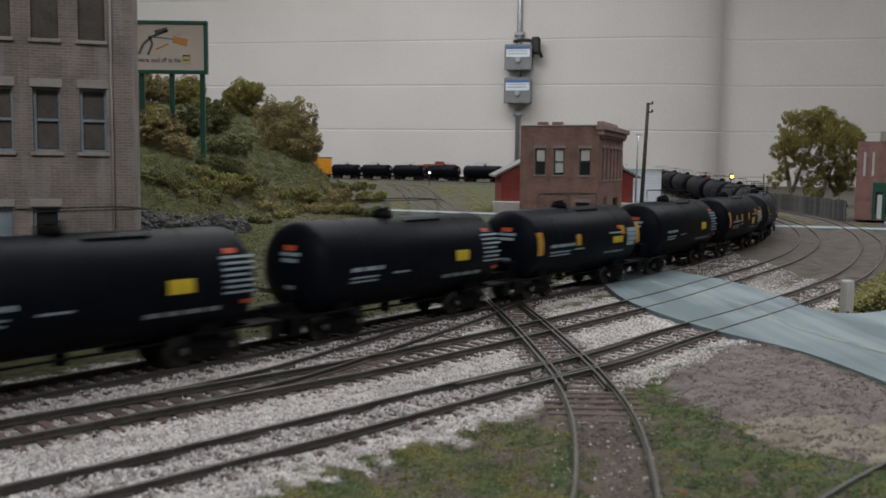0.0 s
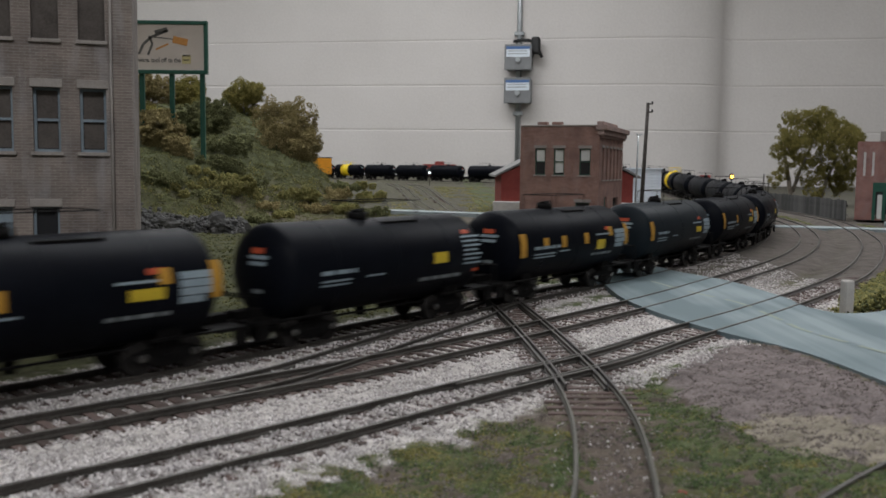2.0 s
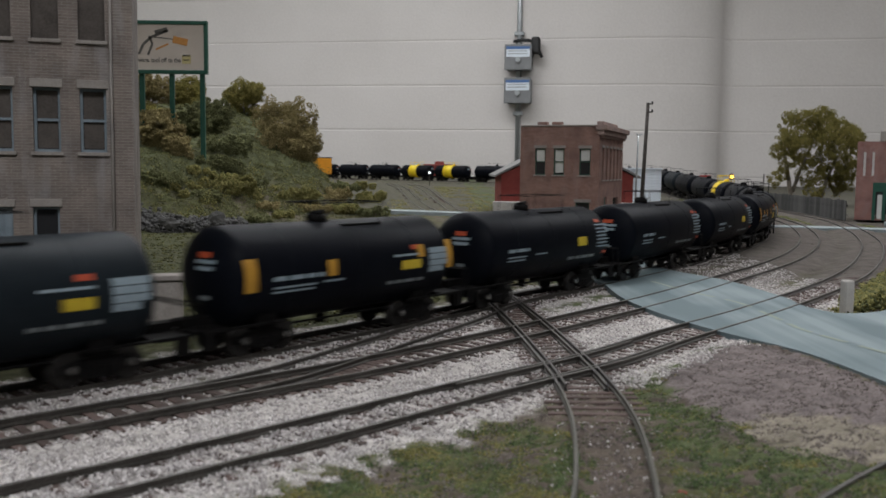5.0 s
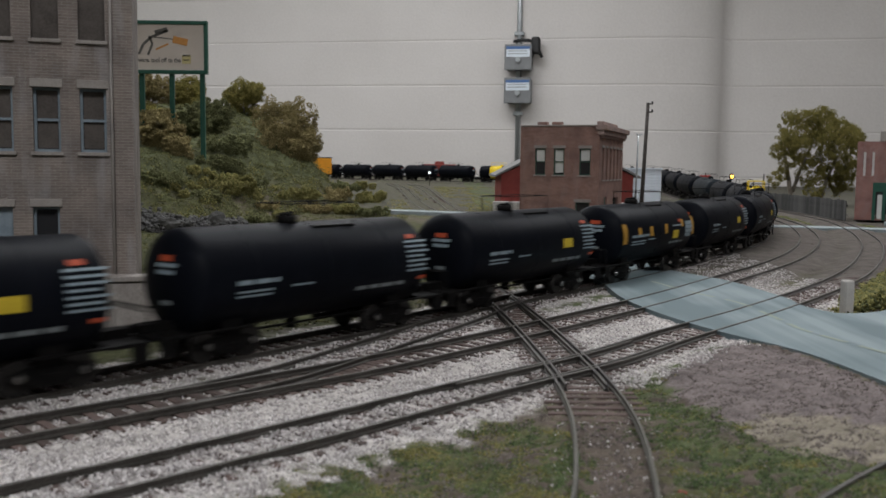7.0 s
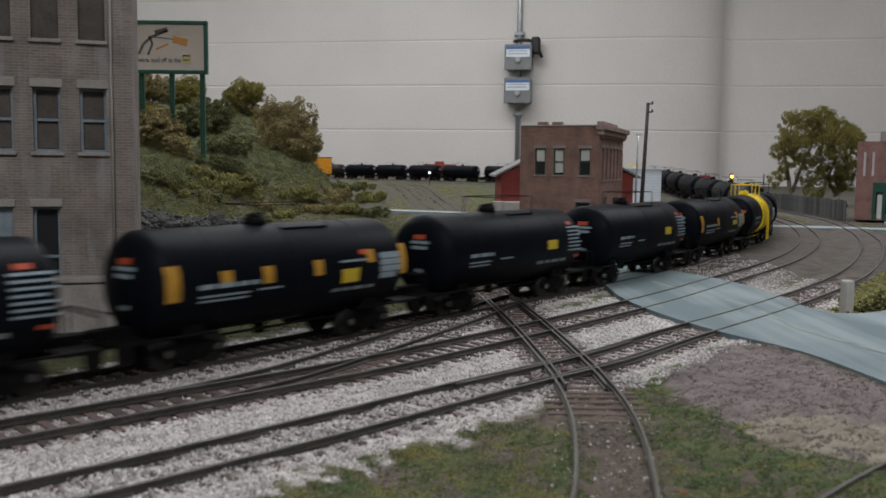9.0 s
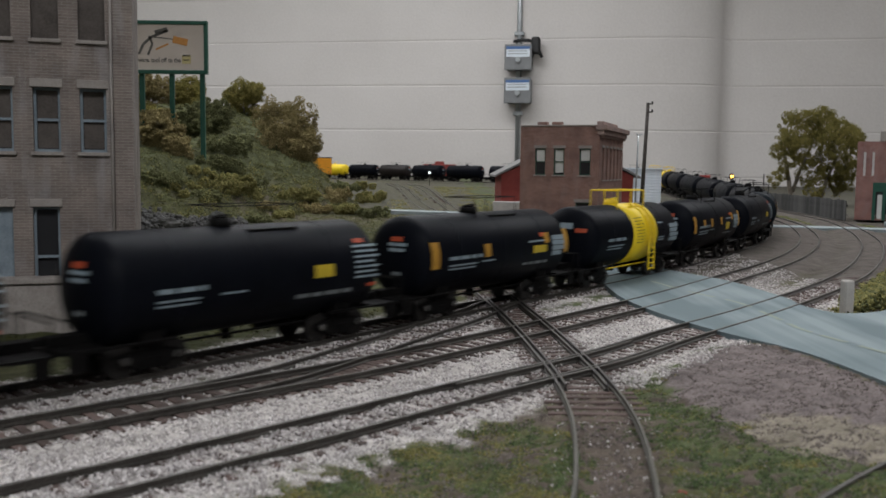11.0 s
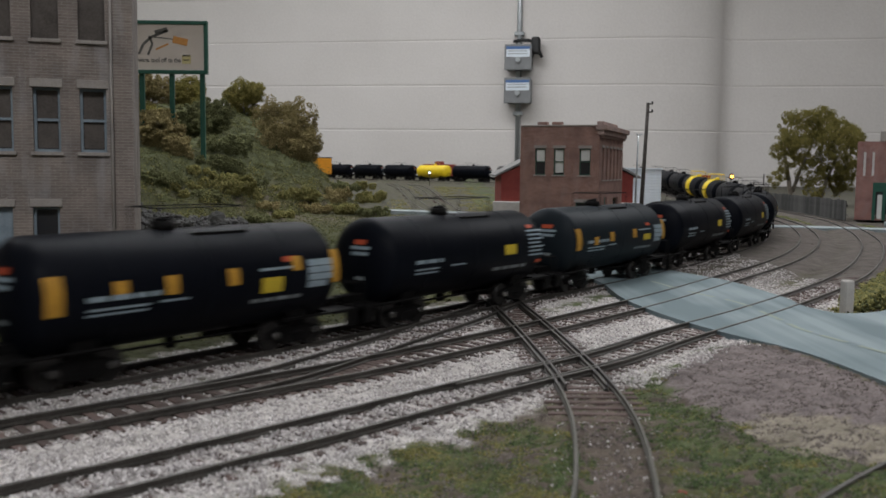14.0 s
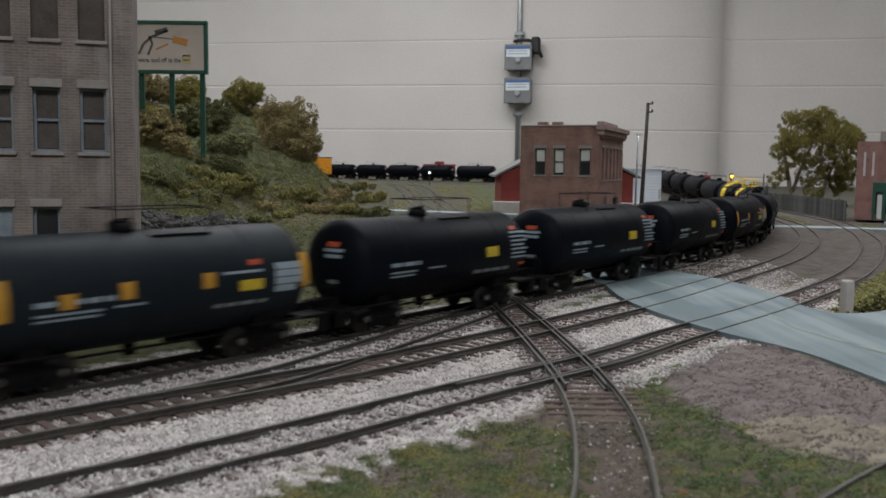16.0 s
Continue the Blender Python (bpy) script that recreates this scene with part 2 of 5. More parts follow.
def spline(points, n=24):
    """A smooth line through control points, as an array of places."""
    C = np.array(points, float)
    if C.shape[1] == 2:
        C = np.hstack([C, np.zeros((len(C), 1))])
    C = np.vstack([2 * C[0] - C[1], C, 2 * C[-1] - C[-2]])
    out = []
    for i in range(1, len(C) - 2):
        a, b_, c, d = C[i - 1:i + 3]
        l0, l1, l2 = (np.linalg.norm(v) for v in (b_ - a, c - b_, d - c))
        m1 = l1 * ((b_ - a) / l0 * l1 + (c - b_) / l1 * l0) / (l0 + l1)
        m2 = l1 * ((c - b_) / l1 * l2 + (d - c) / l2 * l1) / (l1 + l2)
        for k in range(n):
            t = k / n
            out.append((2 * t**3 - 3 * t**2 + 1) * b_ + (t**3 - 2 * t**2 + t) * m1 + (3 * t**2 - 2 * t**3) * c + (t**3 - t**2) * m2)
    out.append(C[-2])
    return np.array(out)


def arc(S):
    return np.r_[0, np.cumsum(np.linalg.norm(np.diff(S, axis=0), axis=1))]


def smooth(a, b_, x):
    t = np.clip((x - a) / (b_ - a), 0, 1)
    return t * t * (3 - 2 * t)


# ---- the lines of the tracks (centre lines, rail tops at height 0) ----
MAIN = spline([(-2.0, -1.547, 0), (-1.2, -0.78, 0), (-0.6, -0.205, 0), (-0.3, 0.083, 0), (-0.165, 0.217, 0), (-0.123, 0.2635, 0), (-0.072, 0.325, 0), (0.024, 0.447, 0), (0.118, 0.57, 0),
               (0.192, 0.68, 0), (0.25, 0.775, 0), (0.30, 0.87, 0), (0.347, 0.995, 0), (0.387, 1.13, 0), (0.415, 1.26, 0.002), (0.435, 1.40, 0.004),
               (0.449, 1.55, 0.008), (0.46, 1.72, 0.013), (0.481, 1.98, 0.019), (0.476, 2.19, 0.023), (0.42, 2.36, 0.025), (0.31, 2.455, 0.025),
               (0.19, 2.505, 0.025), (0.08, 2.57, 0.025), (-0.09, 2.73, 0.025), (-0.30, 2.93, 0.025), (-0.55, 3.15, 0.025), (-1.0, 3.48, 0.025), (-1.6, 3.7, 0.025), (-2.6, 3.9, 0.025), (-3.6, 3.9, 0.025)])
SECOND = spline([(-0.5, -0.19), (-0.3, 0.025), (-0.109, 0.224), (-0.05, 0.28), (-0.034, 0.295), (0.004, 0.337), (0.055, 0.397), (0.107, 0.462),
                 (0.185, 0.573), (0.255, 0.676), (0.31, 0.775), (0.357, 0.878), (0.405, 1.01), (0.44, 1.13), (0.467, 1.26), (0.486, 1.40), (0.497, 1.55), (0.505, 1.75)])
THIRD = spline([(-0.45, -0.14), (-0.25, 0.045), (-0.079, 0.182), (-0.034, 0.226), (0.009, 0.271), (0.057, 0.319), (0.096, 0.367), (0.146, 0.425),
                (0.205, 0.50), (0.262, 0.58), (0.31, 0.66), (0.352, 0.74), (0.402, 0.845), (0.444, 0.95), (0.49, 1.085), (0.528, 1.22), (0.553, 1.36), (0.568, 1.5), (0.58, 1.75)])
CROSS = spline([(0.012, 0.11), (0.028, 0.15), (0.036, 0.18), (0.041, 0.21), (0.0445, 0.243), (0.0452, 0.27), (0.0445, 0.297), (0.042, 0.335), (0.037, 0.395),
                (0.030, 0.46), (0.018, 0.55)])
TURNOUT = spline([(-0.115, 0.2185), (-0.085, 0.2475), (-0.052, 0.288), (-0.027, 0.333), (-0.012, 0.362), (0.010, 0.405), (0.035, 0.46), (0.075, 0.517)])
CORNER = spline([(0.05, 0.135), (0.078, 0.168), (0.11, 0.199), (0.16, 0.238)])


def near_line(x, y, S, step=4):
    """Distance in plan from places to a line, and the line's height there."""
    P = S[::step]
    best, zz = np.full(x.shape, 1e9), np.zeros(x.shape)
    for a, c in zip(P[:-1], P[1:]):
        ux, uy = c[0] - a[0], c[1] - a[1]
        t = np.clip(((x - a[0]) * ux + (y - a[1]) * uy) / (ux * ux + uy * uy), 0, 1)
        d = np.hypot(x - a[0] - t * ux, y - a[1] - t * uy)
        k = d < best
        best = np.where(k, d, best)
        zz = np.where(k, a[2] + t * (c[2] - a[2]), zz)
    return best, zz


def in_poly(x, y, poly):
    inside = np.zeros(x.shape, bool)
    for (x0, y0), (x1, y1) in zip(poly, poly[1:] + poly[:1]):
        c = (y0 > y) != (y1 > y)
        inside ^= c & (x < (x1 - x0) * (y - y0) / (y1 - y0 + 1e-12) + x0)
    return inside


RNG = np.random.default_rng(7)


def lump(x, y, size, seed=0):
    """Smooth noise from a few sine sums, about -1 to 1."""
    r = np.random.default_rng(seed)
    out = np.zeros(np.shape(x))
    for k in range(7):
        a, f = r.uniform(0, 6.3), r.uniform(0.6, 1.9) / size
        out += np.sin((x * np.cos(a) + y * np.sin(a)) * f * 6.28 + r.uniform(0, 6.3))
    return out / 3.2


ROAD = [(0.085, 0.60), (0.094, 0.53), (0.095, 0.462), (0.105, 0.409), (0.120, 0.366), (0.133, 0.340), (0.143, 0.288), (0.15, 0.20), (0.5, 0.14), (0.5, 0.46), (0.235, 0.46),
        (0.205, 0.430), (0.189, 0.428), (0.183, 0.44), (0.183, 0.479), (0.180, 0.51), (0.174, 0.551), (0.154, 0.601), (0.14, 0.68)]
DIRT = [(0.074, 0.303), (0.086, 0.318), (0.118, 0.356), (0.131, 0.338), (0.145, 0.26), (0.15, 0.19), (0.107, 0.205), (0.090, 0.212), (0.080, 0.235), (0.072, 0.270)]
TAN = [(0.076, 0.236), (0.084, 0.245), (0.10, 0.247), (0.125, 0.235), (0.12, 0.208), (0.09, 0.211)]


def hill_height(x, y):
    d = (x + 0.31) * -0.886 + (y - 0.92) * 0.4625 + 0.012 * lump(x, y, 0.12, 3)
    e = ((x + 0.07) * -0.95 + (y - 1.35) * -0.313) + 0.01 * lump(x, y, 0.1, 5)
    end = smooth(0.0, 0.13, e)
    return end * (0.10 * smooth(0, 0.27, d) + 0.07 * smooth(0.22, 0.6, d) + 0.004 * lump(x, y, 0.05, 4) * smooth(0.02, 0.1, d))


def ground_height(x, y):
    back = 0.022 * smooth(1.3, 2.2, y) * (1 - smooth(0.46, 0.62, x))
    z = -0.0046 + 0.0036 * smooth(0.055, 0.085, x) * (1 - smooth(0.40, 0.44, y)) + back + 0.0006 * lump(x, y, 0.03, 1)
    hh = hill_height(x, y)
    for S, w in ((MAIN, 0.05), (SECOND, 0.03), (THIRD, 0.03), (CROSS, 0.034), (TURNOUT, 0.02)):
        d, tz = near_line(x, y, S)
        k = 1 - smooth(w * 0.5, w, d)
        z = z * (1 - k) + (tz - 0.0026 + 0.0009 * smooth(0.5, 0.68, y)) * k
        hh = hh * (smooth(0.03, 0.12, d) if S is MAIN else 1)
    k = in_poly(x, y, ROAD)
    z = np.where(k, -0.0035, z)
    return z + hh


def laid(points):
    S = spline(points)
    S[:, 2] = ground_height(S[:, 0], S[:, 1]) + 0.0017
    return S


YARD_A = laid([(-0.012, 1.36), (-0.045, 1.60), (-0.10, 2.1), (-0.15, 2.5)])
YARD_B = laid([(0.025, 1.36), (0.0, 1.60), (-0.05, 2.1), (-0.09, 2.45)])


# ---- ground sheet ----
def axis(stops):
    out = []
    for (a, c, s) in stops:
        n = max(1, round((c - a) / s))
        out += [a + (c - a) * k / n for k in range(n)]
    return np.array(out + [stops[-1][1]])


GX = axis([(-3.9, -0.9, 0.1), (-0.9, -0.4, 0.02), (-0.4, -0.14, 0.006), (-0.14, 0.2, 0.0022), (0.2, 0.75, 0.006), (0.75, 1.2, 0.03), (1.2, 3.9, 0.15)])
GY = axis([(-1.75, 0.1, 0.05), (0.1, 0.17, 0.006), (0.17, 0.42, 0.0022), (0.42, 0.7, 0.004), (0.7, 1.6, 0.009), (1.6, 2.8, 0.02), (2.8, 4.9, 0.06)])


def zone_colour(x, y):
    """Base colours of the scenic cover: turf, ballast, dirt, dust, and shade behind the main line."""
    n1, n2 = lump(x, y, 0.03, 11), lump(x, y, 0.008, 12)
    col = np.empty(x.shape + (3,))
    turf = np.array((0.088, 0.09, 0.040))
    brown = np.array((0.105, 0.085, 0.068))
    k = smooth(-0.5, 0.6, n1 + 0.5 * n2)[..., None]
    col[:] = turf * k + brown * (1 - k)

    def lay(mask, c):
        nonlocal col
        col = col * (1 - mask[..., None]) + np.array(c) * mask[..., None]
    lay(smooth(0.5, 0.7, y) * smooth(-0.02, 0.06, x) * 0.9, (0.095, 0.083, 0.073))
    lay(smooth(1.2, 1.6, y) * 0.8, (0.088, 0.084, 0.064))
    # ground behind the main line coloured darker for the train's shade
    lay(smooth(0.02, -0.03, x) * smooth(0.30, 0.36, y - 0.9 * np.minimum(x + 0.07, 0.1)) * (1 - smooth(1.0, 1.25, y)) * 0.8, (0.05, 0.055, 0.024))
    d2, _ = near_line(x, y, SECOND)
    d3, _ = near_line(x, y, THIRD)
    d1, _ = near_line(x, y, MAIN)
    d4, _ = near_line(x, y, CROSS)
    dt, _ = near_line(x, y, TURNOUT)
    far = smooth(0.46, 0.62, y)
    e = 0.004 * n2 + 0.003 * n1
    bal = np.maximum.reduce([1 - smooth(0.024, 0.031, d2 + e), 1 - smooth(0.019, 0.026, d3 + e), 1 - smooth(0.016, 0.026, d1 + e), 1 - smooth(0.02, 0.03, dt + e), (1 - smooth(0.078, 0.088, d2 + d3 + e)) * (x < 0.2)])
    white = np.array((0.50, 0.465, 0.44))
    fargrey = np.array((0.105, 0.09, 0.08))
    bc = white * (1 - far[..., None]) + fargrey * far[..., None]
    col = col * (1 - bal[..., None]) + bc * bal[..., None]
    lay((1 - smooth(0.010, 0.016, d4 + e)) * (1 - smooth(0.262, 0.30, y)) * 0.9, (0.115, 0.09, 0.075))
    lay((1 - smooth(0.012, 0.02, d4 + e)) * smooth(0.262, 0.30, y) * (y < 0.48) * 0.8, (0.11, 0.095, 0.085))
    lay((1 - smooth(0.009, 0.0135, d2 + e * 0.4)) * smooth(0.02, -0.04, x) * 0.75, (0.13, 0.105, 0.09))
    for dd, wide in ((d2, 0.0022), (d3, 0.0014), (dt, 0.0014)):
        # dark strips along the rails: sprayed grime plus the rails' shade, in one colour
        lay((1 - smooth(wide * 0.7, wide * 1.3, np.abs(dd - 0.0086) + 0.1 * e)) * (1 - far) * 0.8, (0.085, 0.076, 0.068))
    lay((1 - smooth(0.0075, 0.0105, d1 + e * 0.4)) * 0.75, (0.11, 0.092, 0.08))
    jx, jy = x + 0.003 * n2, y + 0.004 * lump(x, y, 0.012, 21)
    lay(in_poly(jx, jy, DIRT) * 1.0 * (1 - bal), (0.185, 0.155, 0.15))
    green = (x > 0.056) & (x < 0.112 + 0.03 * (y < 0.235)) & (d4 > 0.012) & ~in_poly(jx, jy, DIRT)
    lay(green * smooth(-0.6, 0.2, n1 + 0.4 * n2) * (1 - bal) * 0.85, (0.085, 0.105, 0.045))
    lay(in_poly(jx, jy, TAN) * 0.75, (0.27, 0.24, 0.18))
    lay(smooth(0.02, 0.06, hill_height(x, y)) * 0.85, (0.072, 0.08, 0.040))
    return col


def build_ground():
    X, Y = np.meshgrid(GX, GY)
    Z = ground_height(X, Y)
    d = np.minimum.reduce([near_line(X, Y, S)[0] for S in (SECOND, THIRD, MAIN)])
    fine = RNG.normal(0, 1, X.shape)
    Z = Z + fine * np.where(d < 0.026, 0.00022, 0.00030) * (Y < 1.0) * ~in_poly(X, Y, ROAD)
    n, k = X.shape
    verts = np.stack([X, Y, Z], -1).reshape(-1, 3)
    idx = np.arange(n * k).reshape(n, k)
    faces = np.stack([idx[:-1, :-1], idx[:-1, 1:], idx[1:, 1:], idx[1:, :-1]], -1).reshape(-1, 4)
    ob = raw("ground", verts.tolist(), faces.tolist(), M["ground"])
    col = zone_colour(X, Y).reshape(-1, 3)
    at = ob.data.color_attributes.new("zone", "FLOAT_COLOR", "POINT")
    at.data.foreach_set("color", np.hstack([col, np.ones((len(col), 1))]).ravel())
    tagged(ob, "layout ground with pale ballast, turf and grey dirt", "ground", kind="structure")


build_ground()


# ---- clubroom ----
WA, WB = Vector((-5.0, 5.164, 0)), Vector((5.0, 3.254, 0))
COURSE = 0.2032


def build_room():
    w = thing("wall_north", "painted concrete block wall with level joints", "wall", kind="structure")
    d = (WB - WA).normalized()
    ang = math.degrees(math.atan2(d.y, d.x))
    w.matrix_basis = pose(WA.x, WA.y, 0, 0, 0, ang)
    length = (WB - WA).length
    # the face runs level, then turns back in a rounded corner to a recessed stretch; this bend is added to shade a soft
    # dark upright band
    face = [(0.0, 0.0), (5.95, 0.0), (6.05, 0.003), (6.13, 0.011), (6.20, 0.026), (6.26, 0.047), (6.31, 0.082), (6.335, 0.115), (6.36, 0.132), (6.42, 0.140), (6.55, 0.142), (length, 0.142)]
    bend = spline(face[1:-1], 5)[:, :2].tolist()
    face = [face[0], *[tuple(q) for q in bend], face[-1]]

    def sheet(z0, z1, back, bev):
        bm = bmesh.new()
        rows = []
        for zz, dy in ((z0, bev), (z0 + bev, 0.0), (z1 - bev, 0.0), (z1, bev)):
            rows.append([bm.verts.new((x_, y_ + dy + back, zz)) for x_, y_ in face])
        for ra, rb in zip(rows, rows[1:]):
            for k in range(len(face) - 1):
                bm.faces.new((ra[k], ra[k + 1], rb[k + 1], rb[k]))
        return bm
    part("backing", sheet(-1.3, 1.75, 0.0022, 0.0001), M["wall"], w)
    part("core", box(bmesh.new(), 0, length, 0.150, 0.26, -1.3, 1.75), M["wall"], w)
    z = 0.235 - 7 * COURSE
    while z < 1.6:
        part("block_course", sheet(z + 0.0018, z + COURSE - 0.0018, 0.0, 0.0028), M["wall"], w)
        z += COURSE
    for name, b_ in (("wall_south", (-5, 5, -2.6, -2.5, -1.3, 1.75)), ("wall_west", (-5.1, -5, -2.6, 5.4, -1.3, 1.75)), ("wall_east", (5, 5.1, -2.6, 5.4, -1.3, 1.75))):
        tagged(part(name, box(bmesh.new(), *b_), M["room"], None), "plain painted room wall", "wall", kind="structure")
    tagged(part("ceiling", box(bmesh.new(), -5.1, 5.1, -2.6, 5.4, 1.75, 1.85), M["room"], None), "plain pale ceiling", "ceiling", kind="structure")
    tagged(part("floor", box(bmesh.new(), -5.1, 5.1, -2.6, 5.4, -1.35, -1.25), M["room"], None), "plain room floor", "floor", kind="structure")
    for lx, ly in TUBES:
        t = thing("ceiling_light", "white ceiling light with glowing tubes", "ceiling light", "ceiling lights", pose(lx, ly, 1.54))
        part("housing", box(bmesh.new(), -0.62, 0.62, -0.17, 0.17, 0.0, 0.21, 0.01), M["white_metal"], t)
        bm = bmesh.new()
        for o in (-0.08, 0.08):
            rod(bm, (-0.58, o, -0.008), (0.58, o, -0.008), 0.012, 10)
        part("tube", bm, M["tube"], t)


build_room()



# ---- tracks ----
GAUGE = 0.0165


def offset_line(S, o):
    T = np.gradient(S[:, :2], axis=0)
    T /= np.linalg.norm(T, axis=1)[:, None]
    out = S.copy()
    out[:, 0] -= T[:, 1] * o
    out[:, 1] += T[:, 0] * o
    return out


def cut(S, y0, y1):
    k = (S[:, 1] >= y0) & (S[:, 1] <= y1)
    return S[k]


def rail_mesh(name, S, parent, material, w=0.00085, top=0.0):
    """A rail swept along a line: foot, web and head."""
    sec = [(-w, -0.0021), (w, -0.0021), (w, -0.0017), (0.3 * w, -0.0014), (0.3 * w, -0.0008), (0.62 * w, -0.0006), (0.62 * w, -0.00008), (0.4 * w, 0.0),
           (-0.4 * w, 0.0), (-0.62 * w, -0.00008), (-0.62 * w, -0.0006), (-0.3 * w, -0.0008), (-0.3 * w, -0.0014), (-w, -0.0017)]
    n = len(sec)
    T = np.gradient(S[:, :2], axis=0)
    T /= np.linalg.norm(T, axis=1)[:, None]
    verts, faces = [], []
    for p, t in zip(S, T):
        for o, h in sec:
            verts.append((p[0] - t[1] * o, p[1] + t[0] * o, p[2] + h + top))
    for i in range(len(S) - 1):
        for k in range(n):
            j = (k + 1) % n
            faces.append((i * n + k, i * n + j, (i + 1) * n + j, (i + 1) * n + k))
    return raw(name, verts, faces, material, parent)


sleeper_bm = box(bmesh.new(), -0.0013, 0.0013, -0.0145, 0.0145, -0.0014, 0.0, 0.00015)
sleeper_mesh = bpy.data.meshes.new("sleeper")
sleeper_bm.to_mesh(sleeper_mesh)
sleeper_bm.free()
sleeper_mesh.materials.append(M["sleeper"])


def track(name, S, label, rail="rail", near=(0.12, 0.75), pitch=0.0062, sink=0.0, w=0.00085):
    t = thing(name, label, "railway track", kind="structure")
    for o in (-GAUGE / 2 - 0.0004, GAUGE / 2 + 0.0004):
        rail_mesh("rail", offset_line(S, o), t, M[rail], w)
    A = arc(S)
    far_bm, rng = bmesh.new(), random.Random(len(name))
    many = 0
    for s in np.arange(pitch / 2, A[-1], pitch):
        x, y, z = (float(np.interp(s, A, S[:, k])) for k in range(3))
        x2, y2 = (float(np.interp(s + 0.002, A, S[:, k])) for k in range(2))
        x1, y1 = (float(np.interp(s - 0.002, A, S[:, k])) for k in range(2))
        a = math.degrees(math.atan2(y2 - y1, x2 - x1)) + rng.uniform(-1.5, 1.5)
        m = pose(x, y, z - 0.0020 - rng.uniform(0, 0.0002) - sink * float(1 - smooth(0.225, 0.26, y)), 0, 0, a)
        if near[0] < y < near[1] and -0.25 < x < 0.4 and many < 280:
            ob = new("sleeper", sleeper_mesh)
            ob.parent, ob.matrix_basis = t, m
            many += 1
        else:
            vs = [far_bm.verts.new(m @ Vector(c)) for c in ((-0.0013, -0.0145, 0), (0.0013, -0.0145, 0), (0.0013, 0.0145, 0), (-0.0013, 0.0145, 0), (-0.0013, -0.0145, -0.0014), (0.0013, -0.0145, -0.0014), (0.0013, 0.0145, -0.0014), (-0.0013, 0.0145, -0.0014))]
            for f in ((0, 1, 2, 3), (0, 4, 5, 1), (1, 5, 6, 2), (2, 6, 7, 3), (3, 7, 4, 0)):
                far_bm.faces.new([vs[i] for i in f])
    tagged(part("far_sleepers", far_bm, M["sleeper"], t), kind="stuff")
    return t


track("main_track", MAIN, "dark model main line that the tank train runs on")
track("second_track", SECOND, "dark model track through pale ballast")
third = track("third_track", THIRD, "dark model track through pale ballast beside turf")
k = int(np.argmin(np.abs(CROSS[:, 1] - 0.272)))
track("crossing_track", CROSS[:k + 1], "tarnished rails half sunk in brown earth", rail="rail_top", near=(0.19, 0.52), sink=0.0007, w=0.00062)
cross = track("diamond_track", CROSS[k:], "dark grimy rails crossing the main lines", near=(0.19, 0.52), w=0.0007)
track("turnout_track", TURNOUT[20:], "turnout curving from the second track to the main line", near=(0.3, 0.4))
track("corner_track", CORNER, "dark rails at the edge of the grey dirt", near=(0, 0.01))
track("yard_track", YARD_A, "far pale yard track", rail="rail_top", near=(0, 0))
track("yard_track", YARD_B, "far pale yard track", rail="rail_top", near=(0, 0))
# guard rails through the diamond
for o in (-GAUGE / 2 + 0.0018, GAUGE / 2 - 0.0018):
    rail_mesh("guard_rail", cut(offset_line(THIRD, o), 0.275, 0.352), third, M["rail"], 0.0007)
    rail_mesh("guard_rail", cut(offset_line(CROSS, o), 0.276, 0.47), cross, M["rail"], 0.0007)

# ---- the tank train ----
CAR, PERIOD, PHASE = 0.1454, 0.95, 0.9151
MAIN_S = arc(MAIN)
MAIN_S -= MAIN_S[24]   # counted from the second control point
TL, TR, TZ = 0.122, 0.0181, 0.0273   # tank length, radius, axis height
PIVOT, HALF = 0.0415, CAR / 2 - 0.0005


def main_at(s):
    return Vector([float(np.interp(s, MAIN_S, MAIN[:, k])) for k in range(3)])


def car_pose(index, t):
    """The pose of a car by its two truck pivots; x runs back along the train."""
    s = (index + 0.5 + PHASE) * CAR - CAR / PERIOD * t
    a, c = main_at(s - PIVOT), main_at(s + PIVOT)
    d = (c - a).normalized()
    mid = (a + c) / 2
    side = Vector((-d.y, d.x, 0)).normalized()
    up = d.cross(side)
    return Matrix((( d.x, side.x, up.x, mid.x), (d.y, side.y, up.y, mid.y), (d.z, side.z, up.z, mid.z), (0, 0, 0, 1)))


def patch(u0, u1, z0, z1, lift=0.00012):
    """A curved panel on the tank's near flank; u along the tank from 0 to 1, z from the axis."""
    bm = bmesh.new()
    x0, x1 = (u0 - 0.5) * TL, (u1 - 0.5) * TL
    z0, z1 = z0 + 0.0013, z1 + 0.0013
    n = max(2, int(abs(z1 - z0) / 0.0012))
    rows = []
    for k in range(n + 1):
        z = z0 + (z1 - z0) * k / n
        a = math.asin(max(-1, min(1, z / TR)))
        r = TR + lift
        rows.append([bm.verts.new((x, -r * math.cos(a), TZ + r * math.sin(a))) for x in (x0, x1)])
    for a, c in zip(rows, rows[1:]):
        bm.faces.new((a[0], a[1], c[1], c[0]))
    return bm


